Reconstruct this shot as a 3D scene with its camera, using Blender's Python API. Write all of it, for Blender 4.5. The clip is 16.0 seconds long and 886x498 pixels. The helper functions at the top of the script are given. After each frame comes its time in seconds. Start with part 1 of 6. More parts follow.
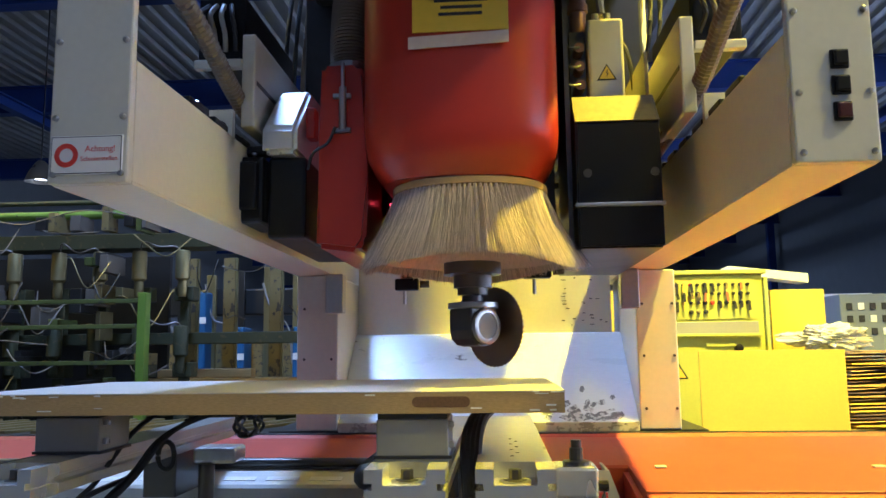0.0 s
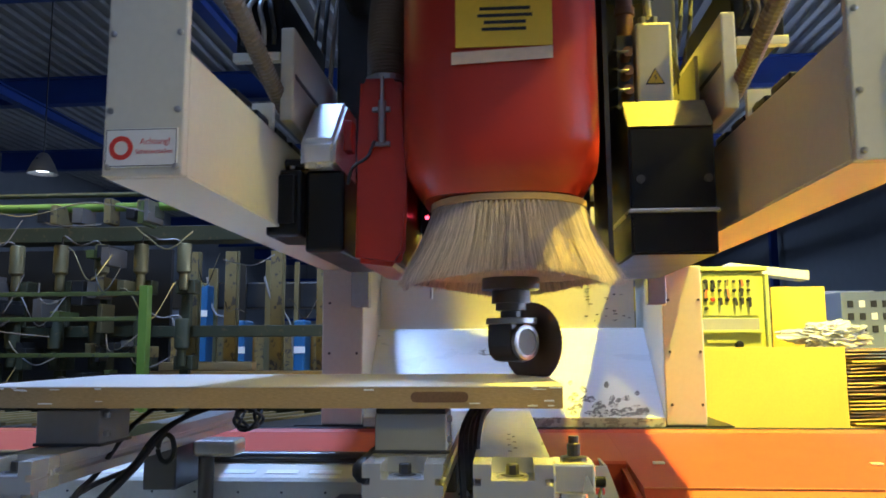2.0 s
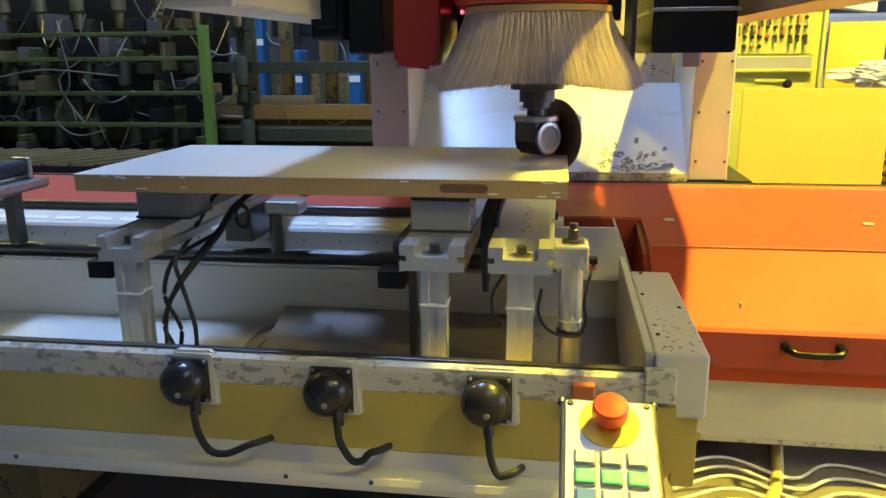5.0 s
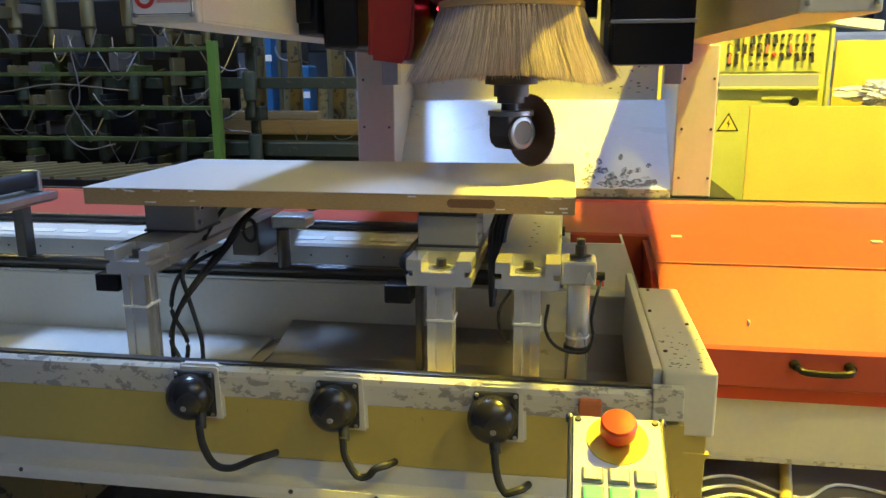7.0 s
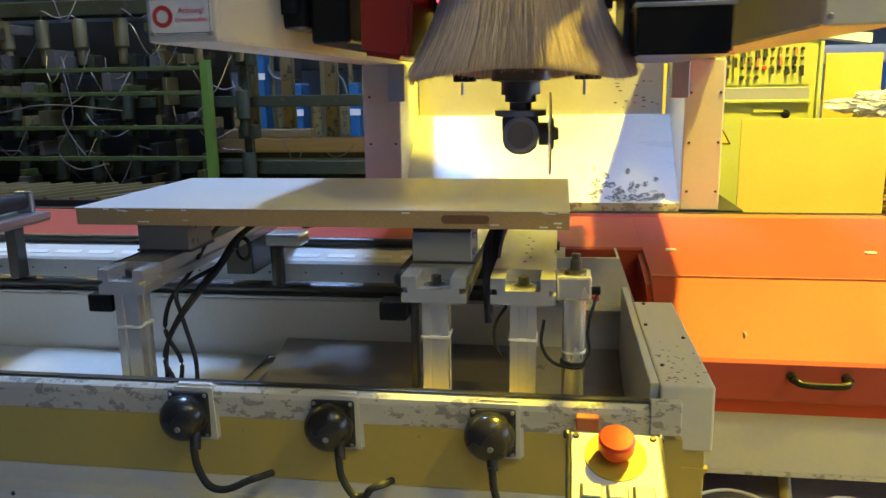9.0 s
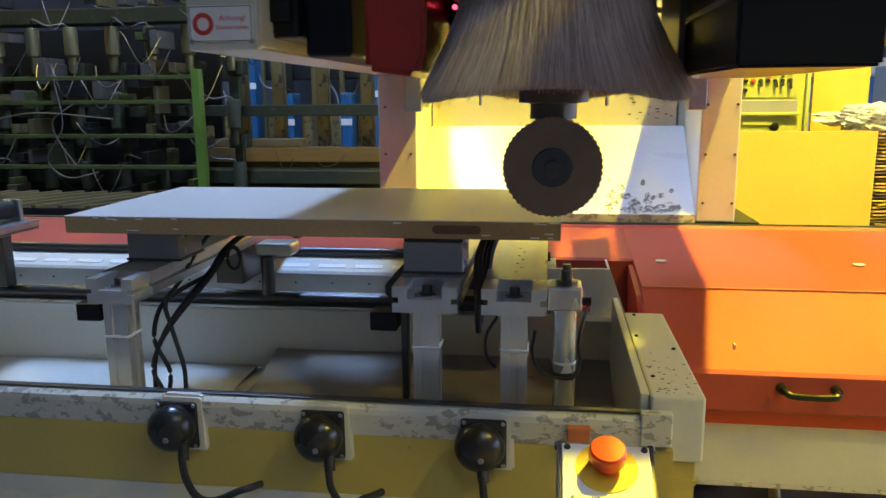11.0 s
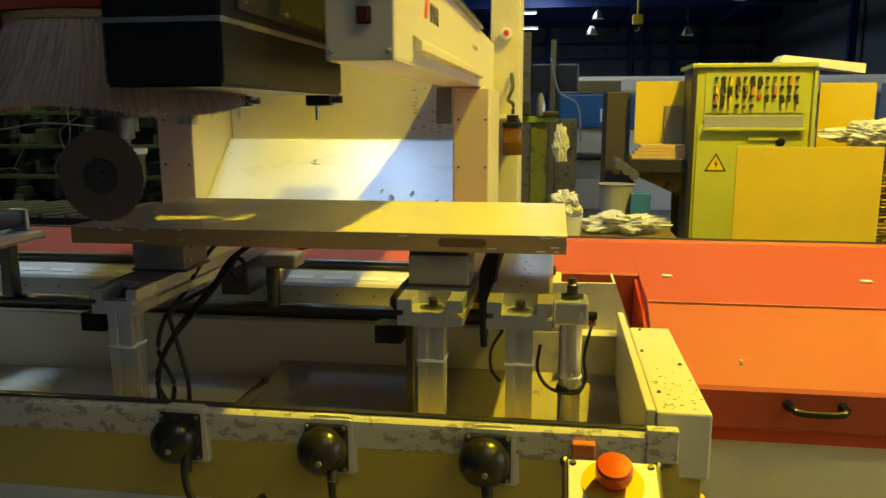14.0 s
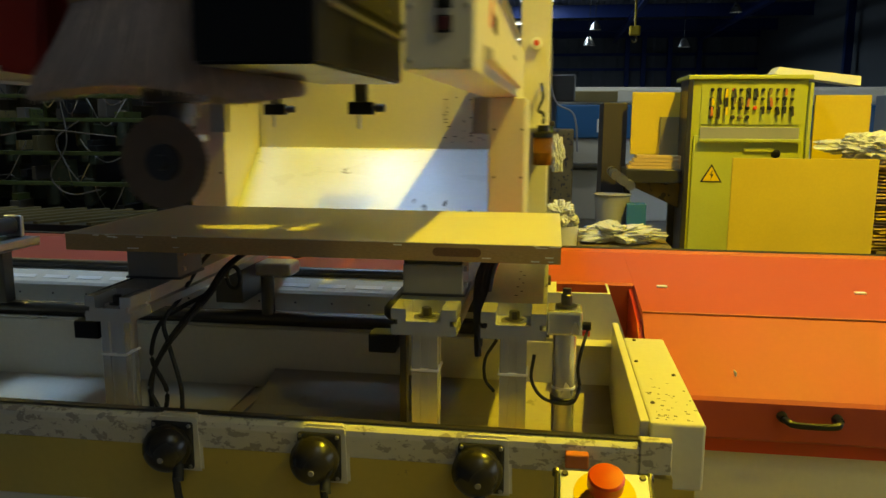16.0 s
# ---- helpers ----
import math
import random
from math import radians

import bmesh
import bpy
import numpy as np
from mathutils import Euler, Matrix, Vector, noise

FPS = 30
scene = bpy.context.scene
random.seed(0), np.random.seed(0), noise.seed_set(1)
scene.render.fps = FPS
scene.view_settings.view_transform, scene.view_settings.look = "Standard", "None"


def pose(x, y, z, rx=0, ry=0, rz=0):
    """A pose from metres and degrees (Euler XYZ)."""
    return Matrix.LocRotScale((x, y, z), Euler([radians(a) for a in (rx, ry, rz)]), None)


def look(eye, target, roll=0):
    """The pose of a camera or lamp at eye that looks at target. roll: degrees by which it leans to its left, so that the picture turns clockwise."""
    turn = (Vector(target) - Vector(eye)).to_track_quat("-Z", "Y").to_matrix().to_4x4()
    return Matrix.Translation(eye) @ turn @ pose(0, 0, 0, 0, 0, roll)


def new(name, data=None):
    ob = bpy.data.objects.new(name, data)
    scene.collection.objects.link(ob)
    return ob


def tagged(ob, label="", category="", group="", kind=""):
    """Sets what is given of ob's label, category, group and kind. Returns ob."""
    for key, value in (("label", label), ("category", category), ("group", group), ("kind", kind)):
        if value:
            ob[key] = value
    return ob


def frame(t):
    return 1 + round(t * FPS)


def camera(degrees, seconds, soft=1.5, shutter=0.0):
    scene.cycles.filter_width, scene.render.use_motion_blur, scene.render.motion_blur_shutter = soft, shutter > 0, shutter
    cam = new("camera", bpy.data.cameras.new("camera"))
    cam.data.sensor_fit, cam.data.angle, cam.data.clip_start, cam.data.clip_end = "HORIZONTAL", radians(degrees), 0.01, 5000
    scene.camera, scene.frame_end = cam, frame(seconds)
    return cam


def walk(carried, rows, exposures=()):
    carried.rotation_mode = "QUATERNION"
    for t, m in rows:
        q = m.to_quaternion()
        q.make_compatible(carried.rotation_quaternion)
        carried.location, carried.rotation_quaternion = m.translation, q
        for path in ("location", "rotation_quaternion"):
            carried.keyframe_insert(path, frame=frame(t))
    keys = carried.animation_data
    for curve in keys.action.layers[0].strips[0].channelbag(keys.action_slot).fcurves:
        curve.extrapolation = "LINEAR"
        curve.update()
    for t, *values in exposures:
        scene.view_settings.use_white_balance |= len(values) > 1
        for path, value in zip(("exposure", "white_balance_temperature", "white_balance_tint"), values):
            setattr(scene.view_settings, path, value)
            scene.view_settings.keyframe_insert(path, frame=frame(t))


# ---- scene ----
cam = camera(60.0, 16.0, shutter=0.6)
PATH = [
    (0, (-0.127, -1.551, 1.031), (-0.267, 0.427, 1.292), -0.7),
    (0.5, (-0.125, -1.563, 1.034), (-0.264, 0.416, 1.292), -0.5),
    (1, (-0.125, -1.562, 1.034), (-0.265, 0.417, 1.292), -0.5),
    (1.5, (-0.125, -1.557, 1.034), (-0.268, 0.42, 1.298), -0.4),
    (2, (-0.122, -1.556, 1.033), (-0.267, 0.424, 1.28), -0.3),
    (2.5, (-0.107, -1.621, 1.089), (-0.308, 0.368, 1.148), 0.7),
    (3, (-0.061, -1.695, 1.167), (-0.274, 0.283, 0.962), 2.2),
    (3.5, (-0.035, -1.749, 1.215), (-0.274, 0.196, 0.816), 0.3),
    (4, (-0.02, -1.78, 1.239), (-0.285, 0.138, 0.737), -0.5),
    (6.5, (-0.025, -1.791, 1.238), (-0.336, 0.13, 0.776), -0.3),
    (7, (-0.025, -1.789, 1.237), (-0.334, 0.135, 0.784), -0.3),
    (7.5, (-0.026, -1.789, 1.236), (-0.325, 0.137, 0.785), -0.3),
    (8, (-0.025, -1.787, 1.235), (-0.326, 0.136, 0.774), -0.7),
    (8.5, (-0.027, -1.786, 1.235), (-0.327, 0.141, 0.789), -1.0),
    (9, (-0.025, -1.784, 1.237), (-0.322, 0.151, 0.824), -0.9),
    (11.5, (-0.027, -1.782, 1.236), (-0.297, 0.162, 0.852), -0.5),
    (12, (-0.027, -1.777, 1.234), (-0.3, 0.168, 0.857), -0.6),
    (12.5, (-0.025, -1.78, 1.236), (-0.299, 0.168, 0.871), -0.6),
    (13, (-0.026, -1.778, 1.237), (-0.298, 0.171, 0.878), -0.4),
    (13.5, (-0.025, -1.781, 1.238), (-0.297, 0.168, 0.878), -0.3),
    (14, (-0.03, -1.779, 1.236), (-0.315, 0.169, 0.882), -0.1),
    (14.5, (-0.028, -1.781, 1.236), (-0.314, 0.168, 0.888), -0.0),
    (15, (-0.027, -1.781, 1.237), (-0.309, 0.17, 0.897), 0.1),
    (15.5, (-0.025, -1.781, 1.239), (-0.307, 0.17, 0.904), 0.3),
    (16, (-0.025, -1.779, 1.237), (-0.302, 0.174, 0.906), 0.3),
]
walk(cam, [(t, look(eye, target, roll)) for t, eye, target, roll in PATH],
     exposures=((0, 0.47, 5700, 20), (2.0, 0.50, 5700, 19), (3.0, 0.28, 5900, 18), (7.0, 0.28, 6000, 18), (9.0, 0.2, 6000, 18), (12.5, 0.12, 6200, 13),
                (13.5, -0.55, 7200, 8), (14.5, -0.86, 7400, 5), (16, -1.05, 7400, 4)))


# ---- light of the hall ----
world = bpy.data.worlds.new("world")
scene.world = world
world.use_nodes = True
wn = world.node_tree.nodes
sky = wn.new("ShaderNodeTexSky")
sky.sky_type, sky.sun_disc = "NISHITA", False
sky.sun_elevation, sky.sun_rotation = radians(35), radians(200)
world.node_tree.links.new(sky.outputs[0], wn["Background"].inputs[0])
wn["Background"].inputs[1].default_value = 0.12


def lamp(name, kind, m, energy, color, **kw):
    d = bpy.data.lights.new(name, kind)
    d.energy, d.color = energy, color
    for k, v in kw.items():
        if k == "size":
            d.size = v
        elif k == "size_y":
            d.shape, d.size_y = "RECTANGLE", v
        elif k == "radius":
            d.shadow_soft_size = v
        elif k == "spot":
            d.spot_size, d.spot_blend = radians(v), 0.3
    ob = new(name, d)
    ob.matrix_world = m
    return ob


SODIUM = (2.2, 0.75, 6.2)
lamp("sodium_bulb_light", "SPOT", look(SODIUM, (2.3, 1.6, 0.6)), 4200, (1.0, 0.79, 0.035), radius=0.09, spot=80)
lamp("roof_light_sky", "AREA", look((-2.05, 2.0, 6.9), (-2.05, 2.0, 0)), 490, (0.36, 0.58, 1.0), size=0.8, size_y=2.4)
# Unseen lamp added out of view to brighten the press rack in yellow.
RACK_FILL = (-6.6, 3.4, 6.1)
lamp("west_sodium_bulb_light", "SPOT", look(RACK_FILL, (-6.3, 4.6, 0)), 420, (1.0, 0.86, 0.22), radius=0.12, spot=130)
# Added fill from behind the camera; no roof light is known there.
lamp("south_roof_light_sky", "AREA", look((2.0, -4.4, 6.9), (2.0, -4.4, 0)), 28, (0.75, 0.88, 1.0), size=1.6, size_y=3.6)
EAST_SODIUM = (4.0, -2.4, 6.1)
lamp("east_sodium_bulb_light", "SPOT", look(EAST_SODIUM, (1.2, 1.2, 1.3)), 560, (1.0, 0.84, 0.08), radius=0.22, spot=42)
lamp("side_window_sky", "AREA", look((11.7, 6.5, 2.7), (0, 6.5, 2.2)), 300, (0.55, 0.75, 1.0), size=24.0, size_y=3.0)
# Overhead fill added to brighten the far end of the hall.
lamp("far_roof_light_sky", "AREA", look((-1.0, 33.0, 6.88), (-1.0, 33.0, 0)), 900, (0.55, 0.75, 1.0), size=1.6, size_y=8.0)
# Unseen spot added to brighten the blue and white machine's front.
HALL_FILL = (0.9, 5.2, 6.1)
lamp("hall_bulb_light", "SPOT", look(HALL_FILL, (1.0, 8.2, 0.6)), 420, (0.85, 0.95, 1.0), radius=0.12, spot=75)

# ---- materials ----


def material(name, color, rough=0.5, metal=0.0, grain=0.06, grain_scale=60.0, stain=0.10, stain_scale=3.0, bump=0.0,
             wear=None, wear_at=0.62, wear_scale=18.0, coat=0.0, stretch=(1, 1, 1)):
    """A painted, metal or wooden surface: base colour with fine grain, broad stains, fine relief and worn specks."""
    m = bpy.data.materials.new(name)
    m.use_nodes = True
    n, link = m.node_tree.nodes, m.node_tree.links.new
    b = n["Principled BSDF"]
    tc, mp = n.new("ShaderNodeTexCoord"), n.new("ShaderNodeMapping")
    mp.inputs["Scale"].default_value = stretch
    link(tc.outputs["Object"], mp.inputs[0])
    fine, broad = n.new("ShaderNodeTexNoise"), n.new("ShaderNodeTexNoise")
    fine.inputs["Scale"].default_value, fine.inputs["Detail"].default_value = grain_scale, 4
    broad.inputs["Scale"].default_value, broad.inputs["Detail"].default_value = stain_scale, 5
    link(mp.outputs[0], fine.inputs[0])
    link(mp.outputs[0], broad.inputs[0])
    add = n.new("ShaderNodeMath")
    add.operation = "MULTIPLY_ADD"
    add.inputs[1].default_value = grain * 2
    link(fine.outputs[0], add.inputs[0])
    b2 = n.new("ShaderNodeMath")
    b2.operation = "MULTIPLY_ADD"
    b2.inputs[1].default_value, b2.inputs[2].default_value = stain * 2, 1 - grain - stain
    link(broad.outputs[0], b2.inputs[0])
    link(b2.outputs[0], add.inputs[2])
    mul = n.new("ShaderNodeVectorMath")
    mul.operation = "SCALE"
    mul.inputs[0].default_value = color[:3]
    link(add.outputs[0], mul.inputs["Scale"])
    out = mul.outputs[0]
    if wear:
        w = n.new("ShaderNodeTexNoise")
        w.inputs["Scale"].default_value, w.inputs["Detail"].default_value, w.inputs["Roughness"].default_value = wear_scale, 8, 0.65
        link(mp.outputs[0], w.inputs[0])
        ramp = n.new("ShaderNodeMapRange")
        ramp.inputs["From Min"].default_value, ramp.inputs["From Max"].default_value = wear_at, wear_at + 0.03
        link(w.outputs[0], ramp.inputs[0])
        mix = n.new("ShaderNodeMix")
        mix.data_type = "RGBA"
        link(ramp.outputs[0], mix.inputs["Factor"])
        link(out, mix.inputs[6])
        mix.inputs[7].default_value = (*wear, 1)
        out = mix.outputs[2]
    link(out, b.inputs["Base Color"])
    rr = n.new("ShaderNodeMapRange")
    rr.inputs["To Min"].default_value, rr.inputs["To Max"].default_value = max(0.03, rough - 0.12), min(1, rough + 0.12)
    link(broad.outputs[0], rr.inputs[0])
    link(rr.outputs[0], b.inputs["Roughness"])
    b.inputs["Metallic"].default_value = metal
    b.inputs["Coat Weight"].default_value = coat
    if bump:
        bp = n.new("ShaderNodeBump")
        bp.inputs["Strength"].default_value, bp.inputs["Distance"].default_value = bump, 0.002
        link(fine.outputs[0], bp.inputs["Height"])
        link(bp.outputs[0], b.inputs["Normal"])
    return m


def glow(name, color, strength):
    m = bpy.data.materials.new(name)
    m.use_nodes = True
    b = m.node_tree.nodes["Principled BSDF"]
    b.inputs["Base Color"].default_value = (*color, 1)
    b.inputs["Emission Color"].default_value = (*color, 1)
    b.inputs["Emission Strength"].default_value = strength
    return m


def glass(name, color, rough=0.05, through_light=1.0):
    m = bpy.data.materials.new(name)
    m.use_nodes = True
    b = m.node_tree.nodes["Principled BSDF"]
    b.inputs["Base Color"].default_value = (*color, 1)
    b.inputs["Roughness"].default_value = rough
    b.inputs["Transmission Weight"].default_value = through_light
    b.inputs["IOR"].default_value = 1.25
    return m


CREAM = material("cream_machine_paint", (0.63, 0.60, 0.51), 0.42, stain=0.08, bump=0.05, wear=(0.20, 0.18, 0.15), wear_at=0.74, wear_scale=9)
CREAM_WORN = material("worn_cream_paint", (0.60, 0.57, 0.48), 0.42, stain=0.14, bump=0.12, wear=(0.33, 0.30, 0.26), wear_at=0.535, wear_scale=38, stretch=(0.8, 1, 1.2))
CHUTE = material("scuffed_white_sheet", (0.68, 0.70, 0.72), 0.30, stain=0.08, wear=(0.13, 0.12, 0.12), wear_at=0.67, wear_scale=7, stretch=(0.6, 1, 1.6))
YELLOW_PAINT = material("ochre_yellow_paint", (0.52, 0.40, 0.09), 0.45, stain=0.16, bump=0.06, wear=(0.22, 0.17, 0.08), wear_at=0.70, wear_scale=12)
RED = material("red_machine_paint", (0.43, 0.030, 0.012), 0.36, stain=0.12, grain=0.03, bump=0.04, coat=0.1)
COVER_RED = material("orange_red_cover_paint", (0.41, 0.070, 0.042), 0.55, stain=0.14, grain=0.04, bump=0.05, wear=(0.40, 0.12, 0.07), wear_at=0.76, wear_scale=14)
COVER_RED.node_tree.nodes["Principled BSDF"].inputs["Specular IOR Level"].default_value = 0.3
BLACK = material("black_enamel", (0.008, 0.008, 0.009), 0.34, stain=0.2, wear=(0.25, 0.24, 0.22), wear_at=0.735, wear_scale=40)
BLACK.node_tree.nodes["Principled BSDF"].inputs["Specular IOR Level"].default_value = 0.25
RUBBER = material("black_rubber", (0.016, 0.016, 0.017), 0.55, stain=0.25, bump=0.1)
DOME = material("dusty_black_plastic", (0.020, 0.018, 0.016), 0.25, stain=0.3, bump=0.08)
STEEL = material("machined_steel", (0.42, 0.41, 0.40), 0.30, 0.9, stain=0.15, grain=0.1)
DARK_STEEL = material("dark_oiled_steel", (0.10, 0.095, 0.09), 0.36, 0.85, stain=0.2)
ALU = material("extruded_aluminium", (0.70, 0.69, 0.66), 0.27, 0.72, stain=0.2, grain=0.08, stretch=(1, 1, 0.2))
ALU_TOP = material("scratched_aluminium_beam", (0.52, 0.51, 0.49), 0.30, 0.75, grain=0.15, stain=0.15, wear=(0.14, 0.13, 0.12), wear_at=0.66, wear_scale=20, stretch=(1, 0.3, 1))
POD = material("grey_pod_plastic", (0.26, 0.25, 0.24), 0.5, stain=0.12)
BLADE = material("saw_blade_steel", (0.27, 0.19, 0.13), 0.40, 0.85, stain=0.1, grain=0.15, grain_scale=30)
MDF_TOP = material("white_laminate_board", (0.62, 0.58, 0.52), 0.34, stain=0.08, grain=0.04, wear=(0.32, 0.27, 0.2), wear_at=0.72, wear_scale=8)
MDF_EDGE = material("raw_chipboard_edge", (0.40, 0.27, 0.13), 0.8, stain=0.15, grain=0.35, grain_scale=300, bump=0.4, wear=(0.62, 0.52, 0.36), wear_at=0.66, wear_scale=30, stretch=(0.3, 1, 1.5))
SLOT_WOOD = material("routed_slot_wood", (0.16, 0.085, 0.045), 0.8, grain=0.3, grain_scale=200)
BRISTLE = material("pale_plastic_bristles", (0.60, 0.48, 0.42), 0.55, stain=0.10, grain=0.3, grain_scale=220, stretch=(1, 1, 0.02))
bn = BRISTLE.node_tree
isl, rng, scl = bn.nodes.new("ShaderNodeNewGeometry"), bn.nodes.new("ShaderNodeMapRange"), bn.nodes.new("ShaderNodeVectorMath")
rng.inputs["To Min"].default_value, rng.inputs["To Max"].default_value = 0.5, 1.25
scl.operation = "SCALE"
base = bn.nodes["Principled BSDF"].inputs["Base Color"]
bn.links.new(isl.outputs["Random Per Island"], rng.inputs[0])
bn.links.new(base.links[0].from_socket, scl.inputs[0])
bn.links.new(rng.outputs[0], scl.inputs["Scale"])
bn.links.new(scl.outputs[0], base)
BEECH = material("beech_wood_rim", (0.50, 0.33, 0.16), 0.5, grain=0.2, grain_scale=80, stretch=(1, 1, 6))
HOSE_GREY = material("dull_brown_grey_hose", (0.17, 0.14, 0.11), 0.5, 0.3, stain=0.2)
WHITE = material("white_label_film", (0.80, 0.79, 0.76), 0.4, stain=0.05)
SIGN_RED = material("red_sign_print", (0.62, 0.05, 0.035), 0.5)
INK = material("black_print", (0.02, 0.02, 0.02), 0.5)
SIGN_YELLOW = material("yellow_sign_film", (0.74, 0.50, 0.03), 0.45, stain=0.08)
GREEN_CAB = material("pale_green_cabinet_paint", (0.42, 0.44, 0.09), 0.48, stain=0.12, bump=0.05)
RAIL_GREEN = material("dull_green_rail_paint", (0.095, 0.11, 0.025), 0.5, stain=0.35, wear=(0.05, 0.045, 0.03), wear_at=0.58)
GREEN = material("bright_green_steel_paint", (0.15, 0.25, 0.03), 0.5, stain=0.25, wear=(0.06, 0.05, 0.03), wear_at=0.64)
OLD_GREEN = material("grimy_green_cast_iron", (0.050, 0.050, 0.021), 0.55, stain=0.4, bump=0.2, wear=(0.10, 0.075, 0.03), wear_at=0.6)
BRASS = material("dull_brass_cylinder", (0.30, 0.24, 0.11), 0.42, 0.7, stain=0.2)
RUST = material("rusty_yellow_post", (0.20, 0.14, 0.045), 0.7, stain=0.4, bump=0.3, wear=(0.06, 0.045, 0.03), wear_at=0.56)
PINE = material("sawn_pine", (0.55, 0.36, 0.14), 0.7, grain=0.2, grain_scale=40, bump=0.2, stretch=(0.15, 4, 4))
PLY = material("yellow_faced_board", (0.58, 0.42, 0.045), 0.6, stain=0.12, grain=0.06)
BLUE = material("blue_steel_paint", (0.015, 0.045, 0.22), 0.5, stain=0.2)
MACHINE_BLUE = material("blue_machine_panel", (0.02, 0.11, 0.26), 0.45, stain=0.12)
WALL_SHEET = material("grey_blue_wall_sheet", (0.20, 0.22, 0.25), 0.7, stain=0.15)
ROOF_SHEET = material("dull_roof_sheet", (0.30, 0.32, 0.34), 0.6, stain=0.2)
FLOOR = material("dusty_concrete_floor", (0.17, 0.155, 0.14), 0.75, stain=0.3, grain=0.15, bump=0.3)
TRAY = material("dusty_tray_sheet", (0.32, 0.285, 0.22), 0.42, stain=0.2, wear=(0.20, 0.18, 0.14), wear_at=0.62, wear_scale=5)
SMEAR = material("grey_scuffed_dirt", (0.16, 0.16, 0.17), 0.6, stain=0.4, wear=(0.55, 0.56, 0.57), wear_at=0.5, wear_scale=60)
FILM = material("crumpled_white_film", (0.78, 0.77, 0.74), 0.25, stain=0.12, bump=0.3)
FILM.node_tree.nodes["Principled BSDF"].inputs["Transmission Weight"].default_value = 0.35
AMBER = glass("amber_oil_glass", (0.65, 0.30, 0.06), 0.05, 0.85)
PANE = glow("daylight_pane", (0.72, 0.85, 1.0), 3.0)
TUBE_GLOW = glow("lamp_glow", (0.85, 0.95, 1.0), 9.0)
SODIUM_GLOW = glow("sodium_glow", (1.0, 0.62, 0.1), 20.0)
LED_RED = glow("red_indicator", (1.0, 0.05, 0.08), 5.0)
KEY_GREEN = glow("green_lit_key", (0.12, 0.75, 0.14), 0.55)
KEY_WHITE = material("ivory_key", (0.70, 0.68, 0.58), 0.4)
KEY_BLUE = material("blue_key", (0.04, 0.16, 0.45), 0.4)
ESTOP_RED = material("emergency_stop_red", (0.65, 0.05, 0.01), 0.32)
TERRACOTTA = material("orange_clay_block", (0.55, 0.16, 0.05), 0.8, grain=0.2)

# ---- mesh helpers ----


def box(bm, x0, x1, y0, y1, z0, z1, bevel=0.0):
    vs = [bm.verts.new((x, y, z)) for x in (x0, x1) for y in (y0, y1) for z in (z0, z1)]
    fs = [bm.faces.new([vs[i] for i in q]) for q in ((0, 1, 3, 2), (4, 6, 7, 5), (0, 4, 5, 1), (2, 3, 7, 6), (0, 2, 6, 4), (1, 5, 7, 3))]
    if bevel:
        edges = list({e for f in fs for e in f.edges})
        bmesh.ops.bevel(bm, geom=edges, offset=bevel, segments=2, affect="EDGES", profile=0.5)
    return bm


def prism(bm, profile, x0, x1, axis="x"):
    """An outline of (y, z) pairs drawn out along x, or of (x, z) pairs along y, or of (x, y) pairs along z."""
    def p(a, b, c):
        return {"x": (c, a, b), "y": (a, c, b), "z": (a, b, c)}[axis]
    lo = [bm.verts.new(p(a, b, x0)) for a, b in profile]
    hi = [bm.verts.new(p(a, b, x1)) for a, b in profile]
    k = len(profile)
    bm.faces.new(lo)
    bm.faces.new(hi[::-1])
    for i in range(k):
        bm.faces.new((lo[i], hi[i], hi[(i + 1) % k], lo[(i + 1) % k]))
    return bm


def lathe(bm, profile, m=None, steps=32, closed=True):
    """(radius, height) pairs turned round the z axis, then moved by m."""
    m = m or Matrix()
    rings = []
    for r, z in profile:
        rings.append([bm.verts.new(m @ Vector((r * math.cos(2 * math.pi * i / steps), r * math.sin(2 * math.pi * i / steps), z))) for i in range(steps)])
    for a, b in zip(rings, rings[1:]):
        for i in range(steps):
            bm.faces.new((a[i], a[(i + 1) % steps], b[(i + 1) % steps], b[i]))
    if closed:
        bm.faces.new(rings[0][::-1])
        bm.faces.new(rings[-1])
    return bm


def rod(bm, a, b, r, steps=12, r2=None):
    a, b = Vector(a), Vector(b)
    m = Matrix.Translation(a) @ (b - a).to_track_quat("Z", "Y").to_matrix().to_4x4()
    return lathe(bm, [(r, 0), (r2 or r, (b - a).length)], m, steps)


def smooth_path(points, n=8):
    ps = [Vector(p) for p in points]
    ps = [2 * ps[0] - ps[1]] + ps + [2 * ps[-1] - ps[-2]]
    out = []
    for i in range(1, len(ps) - 2):
        p0, p1, p2, p3 = ps[i - 1:i + 3]
        for k in range(n):
            t = k / n
            out.append(0.5 * (2 * p1 + (p2 - p0) * t + (2 * p0 - 5 * p1 + 4 * p2 - p3) * t * t + (3 * p1 - p0 - 3 * p2 + p3) * t ** 3))
    return out + [ps[-2]]


